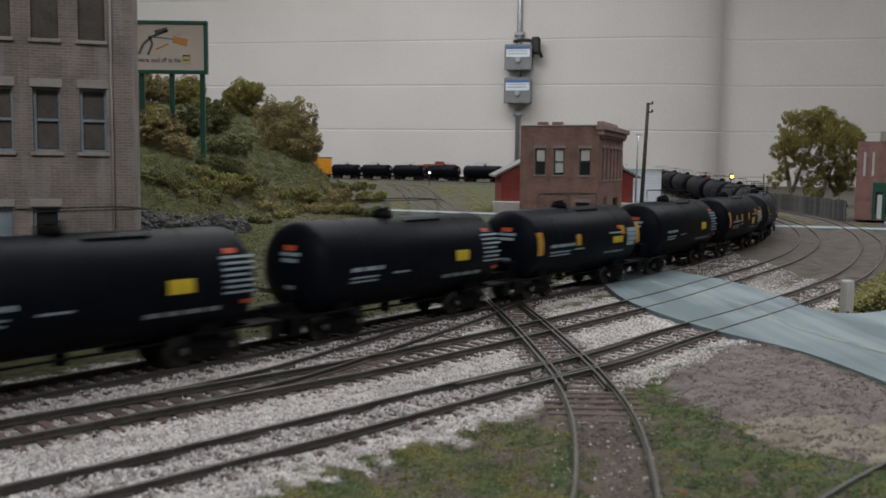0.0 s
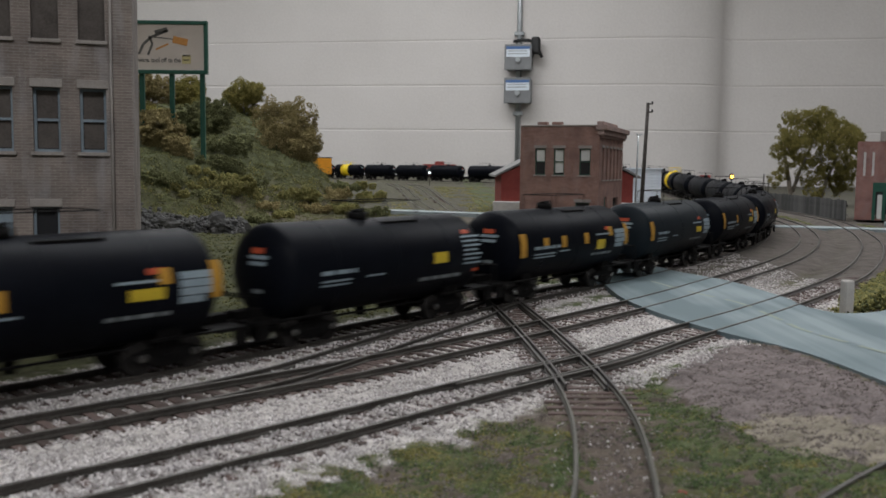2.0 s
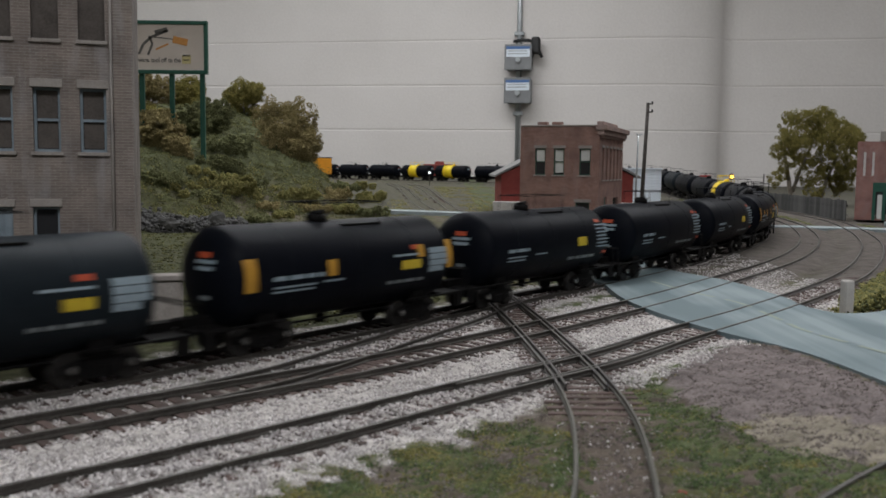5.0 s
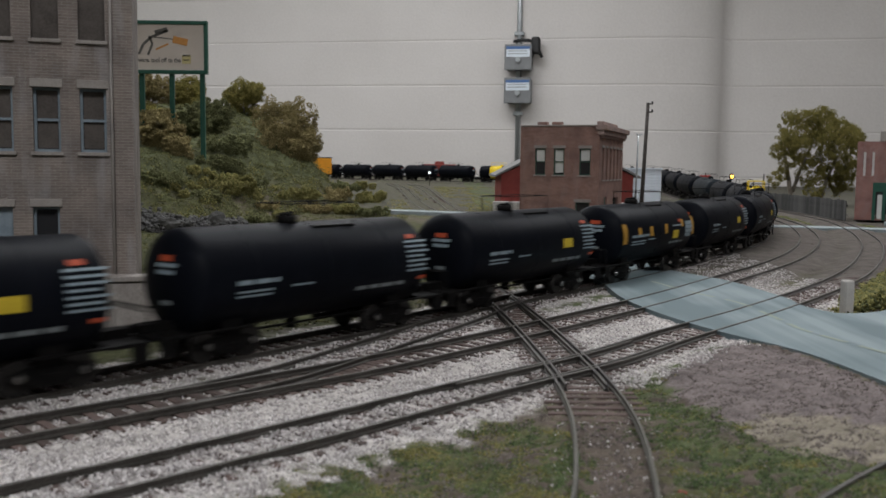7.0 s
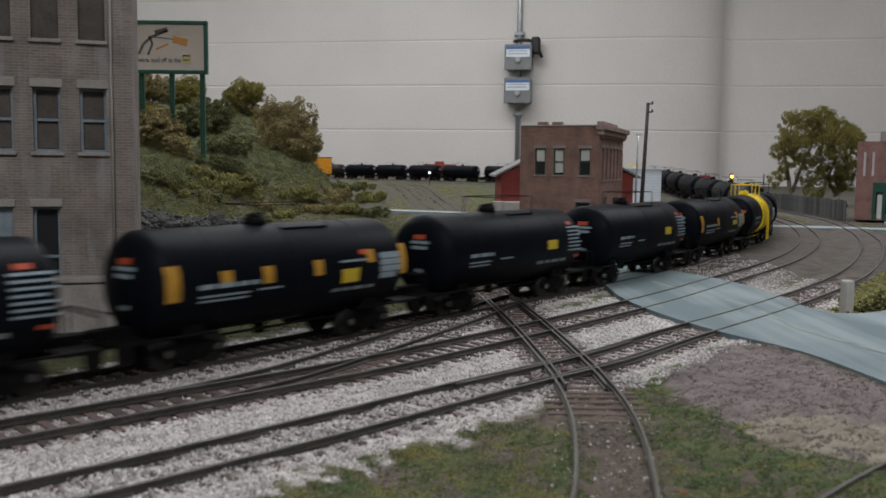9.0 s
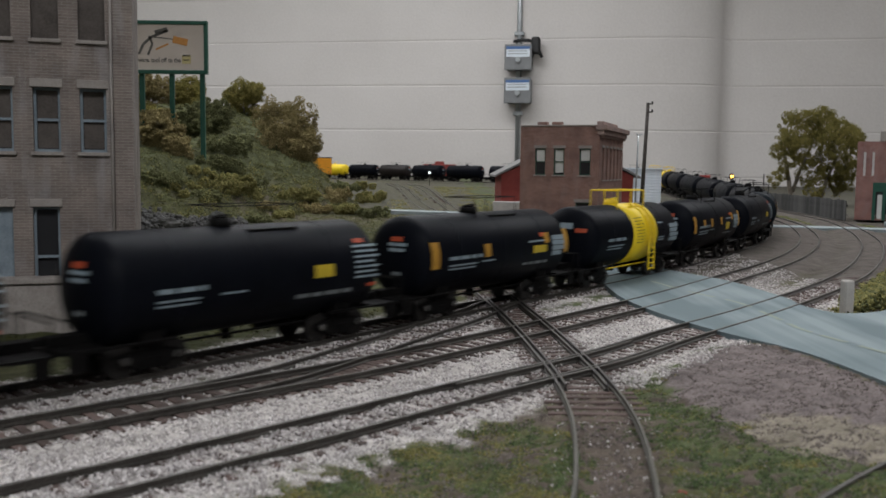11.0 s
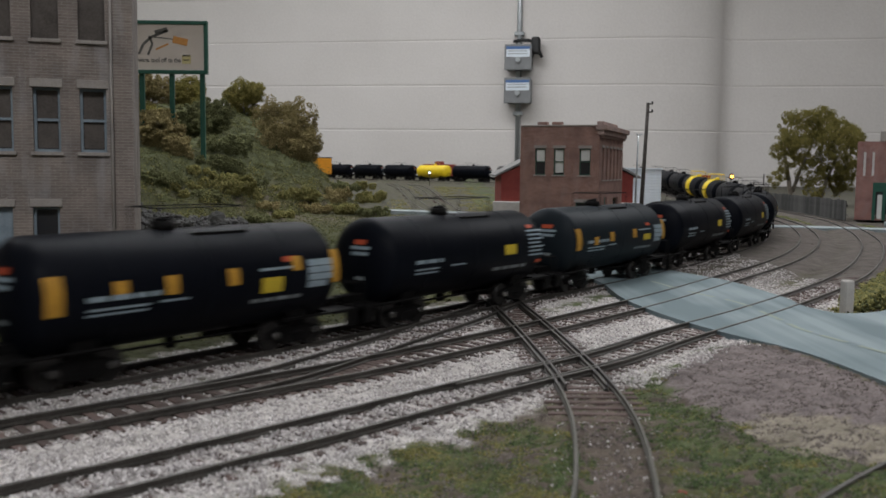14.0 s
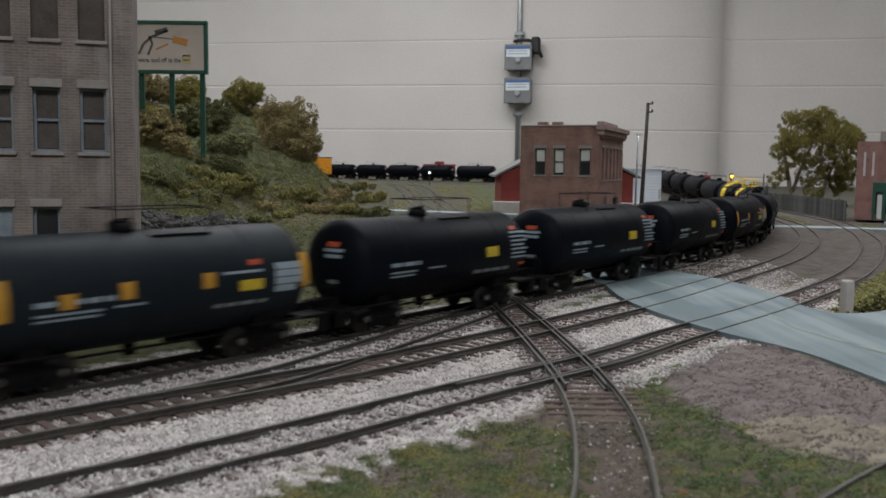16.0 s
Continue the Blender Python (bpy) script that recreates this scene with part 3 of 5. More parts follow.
def head_patch(y0, y1, z0, z1):
    """A panel on the domed end that faces the camera."""
    bm = bmesh.new()
    z0, z1 = z0 + 0.0013, z1 + 0.0013
    grid = []
    for i in range(4):
        row = []
        for j in range(4):
            y, z = y0 + (y1 - y0) * i / 3, z0 + (z1 - z0) * j / 3
            r = min(0.995, math.hypot(y, z) / TR)
            row.append(bm.verts.new((-TL / 2 + 0.0075 - 0.0075 * math.sqrt(1 - r * r) - 0.0002, y, TZ + z)))
        grid.append(row)
    for i in range(3):
        for j in range(3):
            bm.faces.new((grid[i][j], grid[i][j + 1], grid[i + 1][j + 1], grid[i + 1][j]))
    return bm


def lines(car, u0, u1, z0, z1, n, mat_name="white", name="lettering", duty=0.6, breaks=0, lift=0.00012):
    """Lettering too small to read, as bars; one panel of n lines."""
    bm = bmesh.new()
    h = (z1 - z0) / n
    rng = random.Random(int(u0 * 1000) + n)
    for k in range(n):
        a = u0
        end = u1 - (u1 - u0) * rng.uniform(0, 0.25) * (k % 2)
        while a < end - 1e-4:
            w = rng.uniform(0.03, 0.065) if breaks else end - a
            p = patch(a, min(end, a + w), z1 - (k + duty) * h, z1 - k * h, lift)
            me = bpy.data.meshes.new("bar")
            p.to_mesh(me)
            p.free()
            bm.from_mesh(me)
            bpy.data.meshes.remove(me)
            a += w + (0.011 if breaks else 1)
    return part(name, bm, M[mat_name], car)


def truck(car, x):
    bm = bmesh.new()
    box(bm, x - 0.002, x + 0.002, -0.0105, 0.0105, 0.0045, 0.0085)
    t = part("truck", bm, M["under"], car, "black cast truck")
    for sy in (-1, 1):
        bm = bmesh.new()
        y = sy * 0.0106
        vs = [(x - 0.0125, 0.0068), (x - 0.0125, 0.0046), (x - 0.0075, 0.0040), (x - 0.004, 0.0022), (x + 0.004, 0.0022), (x + 0.0075, 0.0040), (x + 0.0125, 0.0046), (x + 0.0125, 0.0068), (x + 0.005, 0.0086), (x - 0.005, 0.0086)]
        f0 = [bm.verts.new((a, y - 0.0009, z)) for a, z in vs]
        f1 = [bm.verts.new((a, y + 0.0009, z)) for a, z in vs]
        bm.faces.new(f0)
        bm.faces.new(f1[::-1])
        for k in range(len(vs)):
            j = (k + 1) % len(vs)
            bm.faces.new((f0[j], f0[k], f1[k], f1[j]))
        for o in (-0.0016, 0.0, 0.0016):
            rod(bm, (x + o, y + sy * 0.0011, 0.0026), (x + o, y + sy * 0.0011, 0.0060), 0.0007, 6)
        bmesh.ops.recalc_face_normals(bm, faces=bm.faces)
        part("side_frame", bm, M["under"], t)
        bm = bmesh.new()
        for o in (-0.0095, 0.0095):
            rod(bm, (x + o, y + sy * 0.0008, 0.0057), (x + o, y + sy * 0.0018, 0.0057), 0.0013, 8)
        part("bearing_cap", bm, M["cap"], t, "steel bearing caps coloured bright as glints")
    for o in (-0.0095, 0.0095):
        bm = bmesh.new()
        for sy in (-1, 1):
            rod(bm, (x + o, sy * 0.0070, 0.0053), (x + o, sy * 0.0077, 0.0053), 0.0059, 18)
            rod(bm, (x + o, sy * 0.0077, 0.0053), (x + o, sy * 0.0096, 0.0053), 0.0053, 18)
        rod(bm, (x + o, -0.0072, 0.0053), (x + o, 0.0072, 0.0053), 0.0011, 6)
        part("wheelset", bm, M["wheel"], t, "steel wheels on an axle")
    return t


LABELS = {
    "plain": "black tank car with white lettering and one yellow label",
    "bare": "black tank car with white lettering and no yellow label",
    "striped": "black tank car with orange reflective stripes and yellow label",
    "boxed": "black tank car with five orange reflective stripes",
    "slate": "slate-grey tank car with white lettering and brownish stripe",
    "old": "weathered slate-black tank car with orange stripes",
    "band": "black tank car with broad yellow band, ladder and railing",
    "yellow": "yellow tank car with black frame",
    "brown": "faded brown-black tank car with white lettering",
}


def trim_of(kind):
    return M["yellow"] if kind in ("band", "yellow") else M["under"]


def tank_car(kind):
    car = thing("tank_car", LABELS[kind], "tank car", "cars of the tank train")
    skin = M["tank_slate"] if kind in ("slate", "old") else M["yellow"] if kind == "yellow" else M["tank_brown"] if kind == "brown" else M["tank"]
    prof = []
    for k in range(9):
        a = math.pi / 2 * k / 8
        prof.append((-TL / 2 + 0.0075 - 0.0075 * math.cos(a), max(0.0003, TR * math.sin(a))))
    prof += [(-x, r) for x, r in prof[8::-1]]
    bm = lathe_x(bmesh.new(), prof, 44, 0, TZ)
    for v in bm.verts:
        # the belly slopes down to the outlet in the middle
        v.co.z -= 0.0012 * float(smooth(0.011, 0.0180, TZ - v.co.z)) * (1 - min(1.0, abs(v.co.x) / (TL / 2 - 0.006))) ** 0.6
    tank = part("tank", bm, skin, car)
    for x in (-0.034, 0.0, 0.034):
        r = TR + 0.00012
        part("weld_seam", lathe_x(bmesh.new(), [(x - 0.0003, TR - 0.001), (x - 0.0003, r), (x + 0.0003, r), (x + 0.0003, TR - 0.001)], 44, 0, TZ), skin, tank)
    # frame, bolsters, end platforms
    for s in (-1, 1):
        bm = bmesh.new()
        box(bm, *sorted((s * 0.026, s * (HALF - 0.001))), -0.0028, 0.0028, 0.0085, 0.0145)
        box(bm, s * PIVOT - 0.004, s * PIVOT + 0.004, -0.0125, 0.0125, 0.0088, 0.0165)
        part("stub_sill", bm, M["under"], car)
        bm = bmesh.new()
        box(bm, *sorted((s * (TL / 2 - 0.003), s * (HALF - 0.001))), -0.0145, 0.0145, 0.0105, 0.0116)
        platform = part("end_platform", bm, M["under"], car)
        for sy in (-1, 1):
            part("handrail_post", rod(bmesh.new(), (s * (HALF - 0.0015), sy * 0.014, 0.0113), (s * (HALF - 0.0015), sy * 0.014, 0.021), 0.00035, 5), M["under"], platform)
            part("side_rail", rod(bmesh.new(), (s * 0.033, sy * 0.0140, 0.0113), (s * (HALF - 0.0015), sy * 0.0140, 0.0113), 0.0006, 5), M["under"], platform)
            part("step", box(bmesh.new(), *sorted((s * (HALF - 0.007), s * (HALF - 0.0015))), sy * 0.0140 - 0.0004, sy * 0.0140 + 0.0004, 0.0052, 0.0107), M["under"], platform)
        part("handrail", rod(bmesh.new(), (s * (HALF - 0.0015), -0.014, 0.021), (s * (HALF - 0.0015), 0.014, 0.021), 0.00035, 5), M["under"], platform)
        bm = bmesh.new()
        box(bm, *sorted((s * (HALF - 0.0015), s * (HALF + 0.0018))), -0.0012, 0.0012, 0.0092, 0.0118, 0.0003)
        part("coupler", bm, M["wheel"], car)
        truck(car, s * PIVOT)
    part("outlet_valve", rod(bmesh.new(), (-0.004, 0, 0.0052), (-0.004, 0, 0.0095), 0.0022, 10), M["under"], car)
    part("brake_pipe", rod(bmesh.new(), (-0.030, -0.0085, 0.0086), (0.030, -0.0085, 0.0086), 0.0005, 6), trim_of(kind), car)
    part("air_tank", rod(bmesh.new(), (0.012, 0.004, 0.0078), (0.026, 0.004, 0.0078), 0.0022, 10), M["under"], car)
    # dome, platform and railing on top
    top = TZ + TR
    trim = trim_of(kind)
    mx = 0.004 if kind != "band" else 0.006
    bm = bmesh.new()
    rod(bm, (mx - 0.010, 0, top - 0.001), (mx - 0.010, 0, top + 0.0026), 0.0042, 16)
    rod(bm, (mx - 0.010, 0, top + 0.0026), (mx - 0.010, 0, top + 0.0034), 0.0030, 16)
    dome = part("manway", bm, trim, car)
    bm = bmesh.new()
    rod(bm, (mx - 0.013, -0.001, top + 0.0033), (mx - 0.007, -0.001, top + 0.0037), 0.0006, 6)
    part("lid_bar", bm, trim, dome)
    bm = bmesh.new()
    box(bm, mx - 0.004, mx + 0.018, -0.0085, 0.0085, top - 0.0022, top - 0.0012)
    part("platform", bm, trim, car)
    x0, x1, hz = mx - (0.020 if kind == "band" else 0.017), mx + 0.017, top + (0.0085 if kind in ("band",) else 0.0072)
    rr = 0.00042 if kind == "band" else 0.00022
    for y in (-0.0088, 0.0088):
        rail = part("railing", rod(bmesh.new(), (x0, y, hz), (x1, y, hz), rr, 5), trim, car)
        for x in ((x0, (x0 + x1) / 2, x1) if kind == "band" else (x0, x1)):
            part("railing_post", rod(bmesh.new(), (x, y, top - 0.003), (x, y, hz), rr, 5), trim, rail)
    for x in (x0, x1):
        part("railing_end", rod(bmesh.new(), (x, -0.0088, hz), (x, 0.0088, hz), rr, 5), trim, car)
    # ladder on the flank
    if kind in ("band", "yellow"):
        r = TR + 0.0008
        for x in (0.0105, 0.0185):
            bm = bmesh.new()
            pts = [(x, -r * math.cos(a), TZ + r * math.sin(a)) for a in [math.radians(v) for v in (75, 50, 25, 0)]] + [(x, -r, 0.0055)]
            for p, q in zip(pts, pts[1:]):
                rod(bm, p, q, 0.0005, 5)
            ladder = part("ladder_rail", bm, trim, car)
        for k in range(11):
            z = 0.0065 + k * 0.0032
            y = -r if z < TZ else -math.sqrt(max(0, r * r - (z - TZ) ** 2))
            part("rung", rod(bmesh.new(), (0.0105, y, z), (0.0185, y, z), 0.0004, 5), trim, ladder)
    # paint and lettering
    if kind == "band":
        bm = bmesh.new()
        lathe_x(bm, [(-0.0095, TR + 0.0001), (-0.0095, TR + 0.00022), (0.0245, TR + 0.00022), (0.0245, TR + 0.0001)], 44, 0, TZ)
        part("paint_band", bm, M["yellow"], car, "broad yellow band")
        lines(car, 0.455, 0.545, -0.007, 0.009, 9, "ink", duty=0.2, breaks=1, lift=0.0004)
        lines(car, 0.15, 0.335, -0.0040, -0.0012, 1, breaks=1)
        lines(car, 0.15, 0.32, -0.0085, -0.0052, 2, duty=0.4)
        lines(car, 0.72, 0.79, -0.0065, -0.0035, 2, duty=0.5)
        lines(car, 0.86, 0.97, -0.0075, 0.004, 4, duty=0.85)
        lines(car, 0.72, 0.78, 0.004, 0.0056, 1)
        part("placard", head_patch(-0.0125, -0.0060, 0.0030, 0.0052), M["red"], car)
        part("lettering", head_patch(-0.0045, 0.0035, 0.0048, 0.0080), M["white"], car)
    elif kind != "yellow":
        slim, reflective = kind in ("slate", "old"), kind in ("boxed", "old", "striped")
        lines(car, 0.145, 0.345 if reflective else 0.295, -0.0034, -0.0008, 1, breaks=1)
        lines(car, 0.145, 0.315 if reflective else 0.275, -0.0076, -0.0044, 2, duty=0.45)
        lines(car, 0.345, 0.43, -0.0052, -0.0040, 1)
        if kind in ("plain", "bare", "brown"):
            lines(car, 0.855, 0.965, -0.0058, 0.0078, 7, duty=0.42)
            part("placard", patch(0.872, 0.912, 0.0086, 0.0102), M["red"], car)
            part("placard", patch(0.915, 0.955, -0.0084, -0.0070), M["red"], car)
            lines(car, 0.62, 0.85, -0.0108, -0.0082, 1, "dim", breaks=1)
        else:
            lines(car, 0.845, 0.945, -0.0062, 0.0042, 4, duty=0.88)
            part("placard", patch(0.755, 0.80, 0.0042, 0.0060), M["red"], car)
            lines(car, 0.665, 0.80, 0.0012, 0.0026, 1)
            lines(car, 0.64, 0.82, -0.0100, -0.0078, 1, "dim", breaks=1)
        part("placard", head_patch(-0.0052, 0.0010, 0.0062, 0.0082), M["red"], car)
        part("lettering", head_patch(-0.0075, 0.0025, 0.0042, 0.0055), M["white"], car)
        part("lettering", head_patch(-0.0065, 0.0020, 0.0018, 0.0032), M["white"], car)
        part("lettering", head_patch(-0.0045, 0.0005, -0.0085, -0.0070), M["dim"], car)
        if kind in ("plain", "brown"):
            part("label_panel", patch(0.685, 0.762, -0.0028, 0.0018), M["label_y"], car, "yellow label")
        if kind == "striped":
            part("label_panel", patch(0.70, 0.80, -0.0036, 0.0), M["label_y"], car, "yellow label")
        if kind == "boxed":
            part("label_panel", patch(0.672, 0.748, -0.0060, -0.0007), M["label_y"], car, "yellow label")
        if slim:
            part("label_panel", patch(0.72, 0.80, -0.0042, -0.0006), M["label_y"], car, "yellow label")
        first, last = (0.042, 0.087, -0.0054, 0.0060), (0.94, 0.972, -0.0050, 0.0070)
        stripes = {"striped": [first, (0.36, 0.40, -0.0026, 0.0033), (0.785, 0.82, 0.0008, 0.0058), last],
                   "boxed": [first, (0.215, 0.255, -0.0008, 0.0031), (0.36, 0.40, -0.0026, 0.0033), (0.556, 0.593, -0.0020, 0.0036), (0.785, 0.82, 0.0008, 0.0058), last],
                   "slate": [first], "old": [first, (0.205, 0.245, -0.0036, 0.0008), (0.36, 0.40, -0.0026, 0.0026), (0.60, 0.64, -0.0020, 0.0030), last]}
        for s in stripes.get(kind, []):
            part("reflective_stripe", patch(*s, lift=0.00016), M["orange"], car)
    return car


ORDER = {8: "plain", 9: "plain", 10: "plain", 11: "striped", 12: "plain", 13: "boxed", 14: "slate", 15: "striped", 16: "plain", 17: "bare", 18: "plain",
         19: "boxed", 20: "plain", 21: "plain", 22: "striped", 23: "band", 24: "boxed", 25: "plain", 26: "old", 27: "plain", 28: "plain", 29: "plain",
         30: "striped", 31: "plain", 32: "plain", 33: "band", 34: "band", 35: "boxed", 36: "bare", 37: "plain", 38: "striped", 39: "plain", 40: "plain", 41: "brown",
         42: "plain", 43: "yellow", 44: "boxed", 45: "plain", 46: "plain", 47: "plain", 48: "striped", 49: "plain", 50: "plain", 51: "plain"}
TRAIN, FIRST = [], {}
for index, kind in ORDER.items():
    if kind in FIRST:
        car = copy_thing(FIRST[kind], car_pose(index, 0))
    else:
        car = FIRST[kind] = tank_car(kind)
        car.matrix_basis = car_pose(index, 0)
    TRAIN.append((index, car))


def motions():
    for index, car in TRAIN:
        walk(car, [(t / 4, car_pose(index, t / 4)) for t in range(65)])


# ---- buildings ----
def uv_box(bm, faces_only=None):
    """Lays brick coordinates in metres on upright faces."""
    uv = bm.loops.layers.uv.verify()
    for f in bm.faces:
        n = f.normal
        for lp in f.loops:
            c = lp.vert.co
            lp[uv].uv = (c.x, c.z) if abs(n.y) > 0.5 else (c.y, c.z) if abs(n.x) > 0.5 else (c.x, c.y)
    return bm


def wall_with_holes(width, height, thick, holes, z0=0.0):
    """A wall in the xz plane, its face at y = 0, with openings cut through it: (x0, x1, z0, z1)."""
    xs = sorted({0.0, width, *[h[0] for h in holes], *[h[1] for h in holes]})
    zs = sorted({z0, height, *[h[2] for h in holes], *[h[3] for h in holes]})
    bm = bmesh.new()
    solid = {}
    for i in range(len(xs) - 1):
        for k in range(len(zs) - 1):
            cx, cz = (xs[i] + xs[i + 1]) / 2, (zs[k] + zs[k + 1]) / 2
            solid[i, k] = not any(h[0] < cx < h[1] and h[2] < cz < h[3] for h in holes)
    cache = {}

    def v(i, k, y):
        key = (i, k, y)
        if key not in cache:
            cache[key] = bm.verts.new((xs[i], y, zs[k]))
        return cache[key]
    for (i, k), s in solid.items():
        if not s:
            continue
        bm.faces.new((v(i, k, 0.0), v(i + 1, k, 0.0), v(i + 1, k + 1, 0.0), v(i, k + 1, 0.0)))
        bm.faces.new((v(i, k, thick), v(i, k + 1, thick), v(i + 1, k + 1, thick), v(i + 1, k, thick)))
        for di, dk, a, c in ((-1, 0, (i, k), (i, k + 1)), (1, 0, (i + 1, k + 1), (i + 1, k)), (0, -1, (i + 1, k), (i, k)), (0, 1, (i, k + 1), (i + 1, k + 1))):
            if not solid.get((i + di, k + dk), False):
                bm.faces.new((v(*a, 0.0), v(*c, 0.0), v(*c, thick), v(*a, thick)))
    bmesh.ops.recalc_face_normals(bm, faces=bm.faces)
    bm.normal_update()
    return uv_box(bm)


def sash_window(parent, x0, x1, z0, z1, deep, frame_mat, blind_mat, blind_to=0.0, bar=0.0011, lintel=None, sill=True, name="window", half=True):
    """A sash window set back in its opening, with frame, meeting rail, glass, blind, lintel and sill."""
    bm = bmesh.new()
    b_ = bar
    for q in ((x0, x0 + b_, z0, z1), (x1 - b_, x1, z0, z1), (x0 + b_, x1 - b_, z0, z0 + b_), (x0 + b_, x1 - b_, z1 - b_, z1)):
        box(bm, q[0], q[1], deep, deep + 0.0012, q[2], q[3])
    zm = (z0 + z1) / 2
    if half:
        box(bm, x0 + b_, x1 - b_, deep - 0.0002, deep + 0.001, zm - b_ * 0.5, zm + b_ * 0.5)
    w = part(name, bm, frame_mat, parent)
    part("pane", box(bmesh.new(), x0 + b_ * 0.9, x1 - b_ * 0.9, deep + 0.0013, deep + 0.0015, z0 + b_, z1 - b_), M["glass"], w).visible_shadow = False
    zb = z0 + (z1 - z0) * blind_to
    if blind_mat is not None:
        part("blind", box(bmesh.new(), x0 + b_ * 1.2, x1 - b_ * 1.2, deep + 0.0010, deep + 0.00128, zb + b_, z1 - b_), blind_mat, w)
    e = (x1 - x0) * 0.10
    if lintel:
        part("lintel", box(bmesh.new(), x0 - e, x1 + e, -0.0007, 0.003, z1, z1 + lintel, 0.0002), M["lintel"], w)
    if sill:
        part("sill", box(bmesh.new(), x0 - e, x1 + e, -0.0013, 0.004, z0 - 0.0016, z0, 0.0002), M["lintel"], w)
    return w


def left_building():
    """Tall taupe brick warehouse; x runs along its front, the visible corner is at the origin."""
    L, H = 0.30, 0.19
    ang = 17.0
    b_ = thing("brick_warehouse", "taupe brick warehouse with blue-grey sash windows and stone lintels", "building", at=pose(-0.1342, 0.392, -0.004, 0, 0, ang) @ pose(-L, 0, 0))
    # windows by column: distances of their edges from the corner, and by storey
    cols = [(0.0104 + 0.0182 * k, 0.0104 + 0.0182 * k + 0.0106) for k in range(8)]
    storeys = [(0.0095, 0.0520), (0.0752, 0.1020), (0.1220, 0.152)]
    holes, wins = [], []
    for z0, z1 in storeys:
        for k, (a, c) in enumerate(cols):
            if z0 < 0.05:
                if k == 0:
                    continue
                a, c = a + 0.0012, c + 0.0012
            holes.append((L - c, L - a, z0, z1))
            wins.append((L - c, L - a, z0, z1, k))
    part("front_wall", wall_with_holes(L, H, 0.006, holes), M["tan_brick"], b_)
    for x0, x1, z0, z1, k in wins:
        low, high = z0 < 0.05, z0 > 0.11
        if high:
            bm = box(bmesh.new(), x0, x1, 0.0022, 0.004, z0, z1)
            w = part("boarded_window", bm, M["blind"], b_, "window filled with brown board")
            part("sill", box(bmesh.new(), x0 - 0.001, x1 + 0.001, -0.0013, 0.004, z0 - 0.0016, z0, 0.0002), M["lintel"], w)
            part("lintel", box(bmesh.new(), x0 - 0.001, x1 + 0.001, -0.0007, 0.003, z1, z1 + 0.003, 0.0002), M["lintel"], w)
        elif low and k > 1:
            part("blue_door", box(bmesh.new(), x0, x1, 0.0022, 0.004, z0, z1), M["sash_blue"], b_, "blue-grey boarded opening")
            part("lintel", box(bmesh.new(), x0 - 0.001, x1 + 0.001, -0.0007, 0.003, z1, z1 + 0.0032, 0.0002), M["lintel"], b_)
        else:
            sash_window(b_, x0, x1, z0, z1, 0.0024, M["sash_blue"], M["blind"] if not low else None, 0.02, lintel=0.0036 if not low else 0.0034)
    bm = box(bmesh.new(), 0, 0.006, 0.0, 0.10, 0, H)
    box(bm, L - 0.006, L, 0.006, 0.10, 0, H)
    box(bm, 0, L, 0.10, 0.106, 0, H)
    bm.normal_update()
    part("shell", uv_box(bm), M["tan_brick"], b_)
    part("roof_slab", box(bmesh.new(), 0.006, L - 0.006, 0.006, 0.10, H - 0.012, H - 0.009), M["roof"], b_)
    part("floor_slab", box(bmesh.new(), 0.006, L - 0.006, 0.006, 0.10, 0.0, 0.002), M["blind"], b_)
    bm = box(bmesh.new(), L - 0.0072, L + 0.0006, -0.0010, 0.0, 0, H)
    bm.normal_update()
    part("corner_pilaster", uv_box(bm), M["tan_brick"], b_)
    bm = rod(bmesh.new(), (L - 0.0082, -0.0008, 0.0), (L - 0.0082, -0.0008, H), 0.0006, 8)
    part("downpipe", bm, M["tan_brick"], b_)
    dock = thing("loading_dock", "pale concrete loading dock before the brick warehouse", "loading dock", at=pose(-0.1342, 0.392, -0.006, 0, 0, 17.0))
    part("wall", box(bmesh.new(), -0.20, 0.020, -0.010, -0.0016, 0.0, 0.0225, 0.0006), M["lintel"], dock)
    part("coping", box(bmesh.new(), -0.201, 0.021, -0.0112, -0.0016, 0.0225, 0.0250, 0.0004), M["lintel"], dock)


left_building()


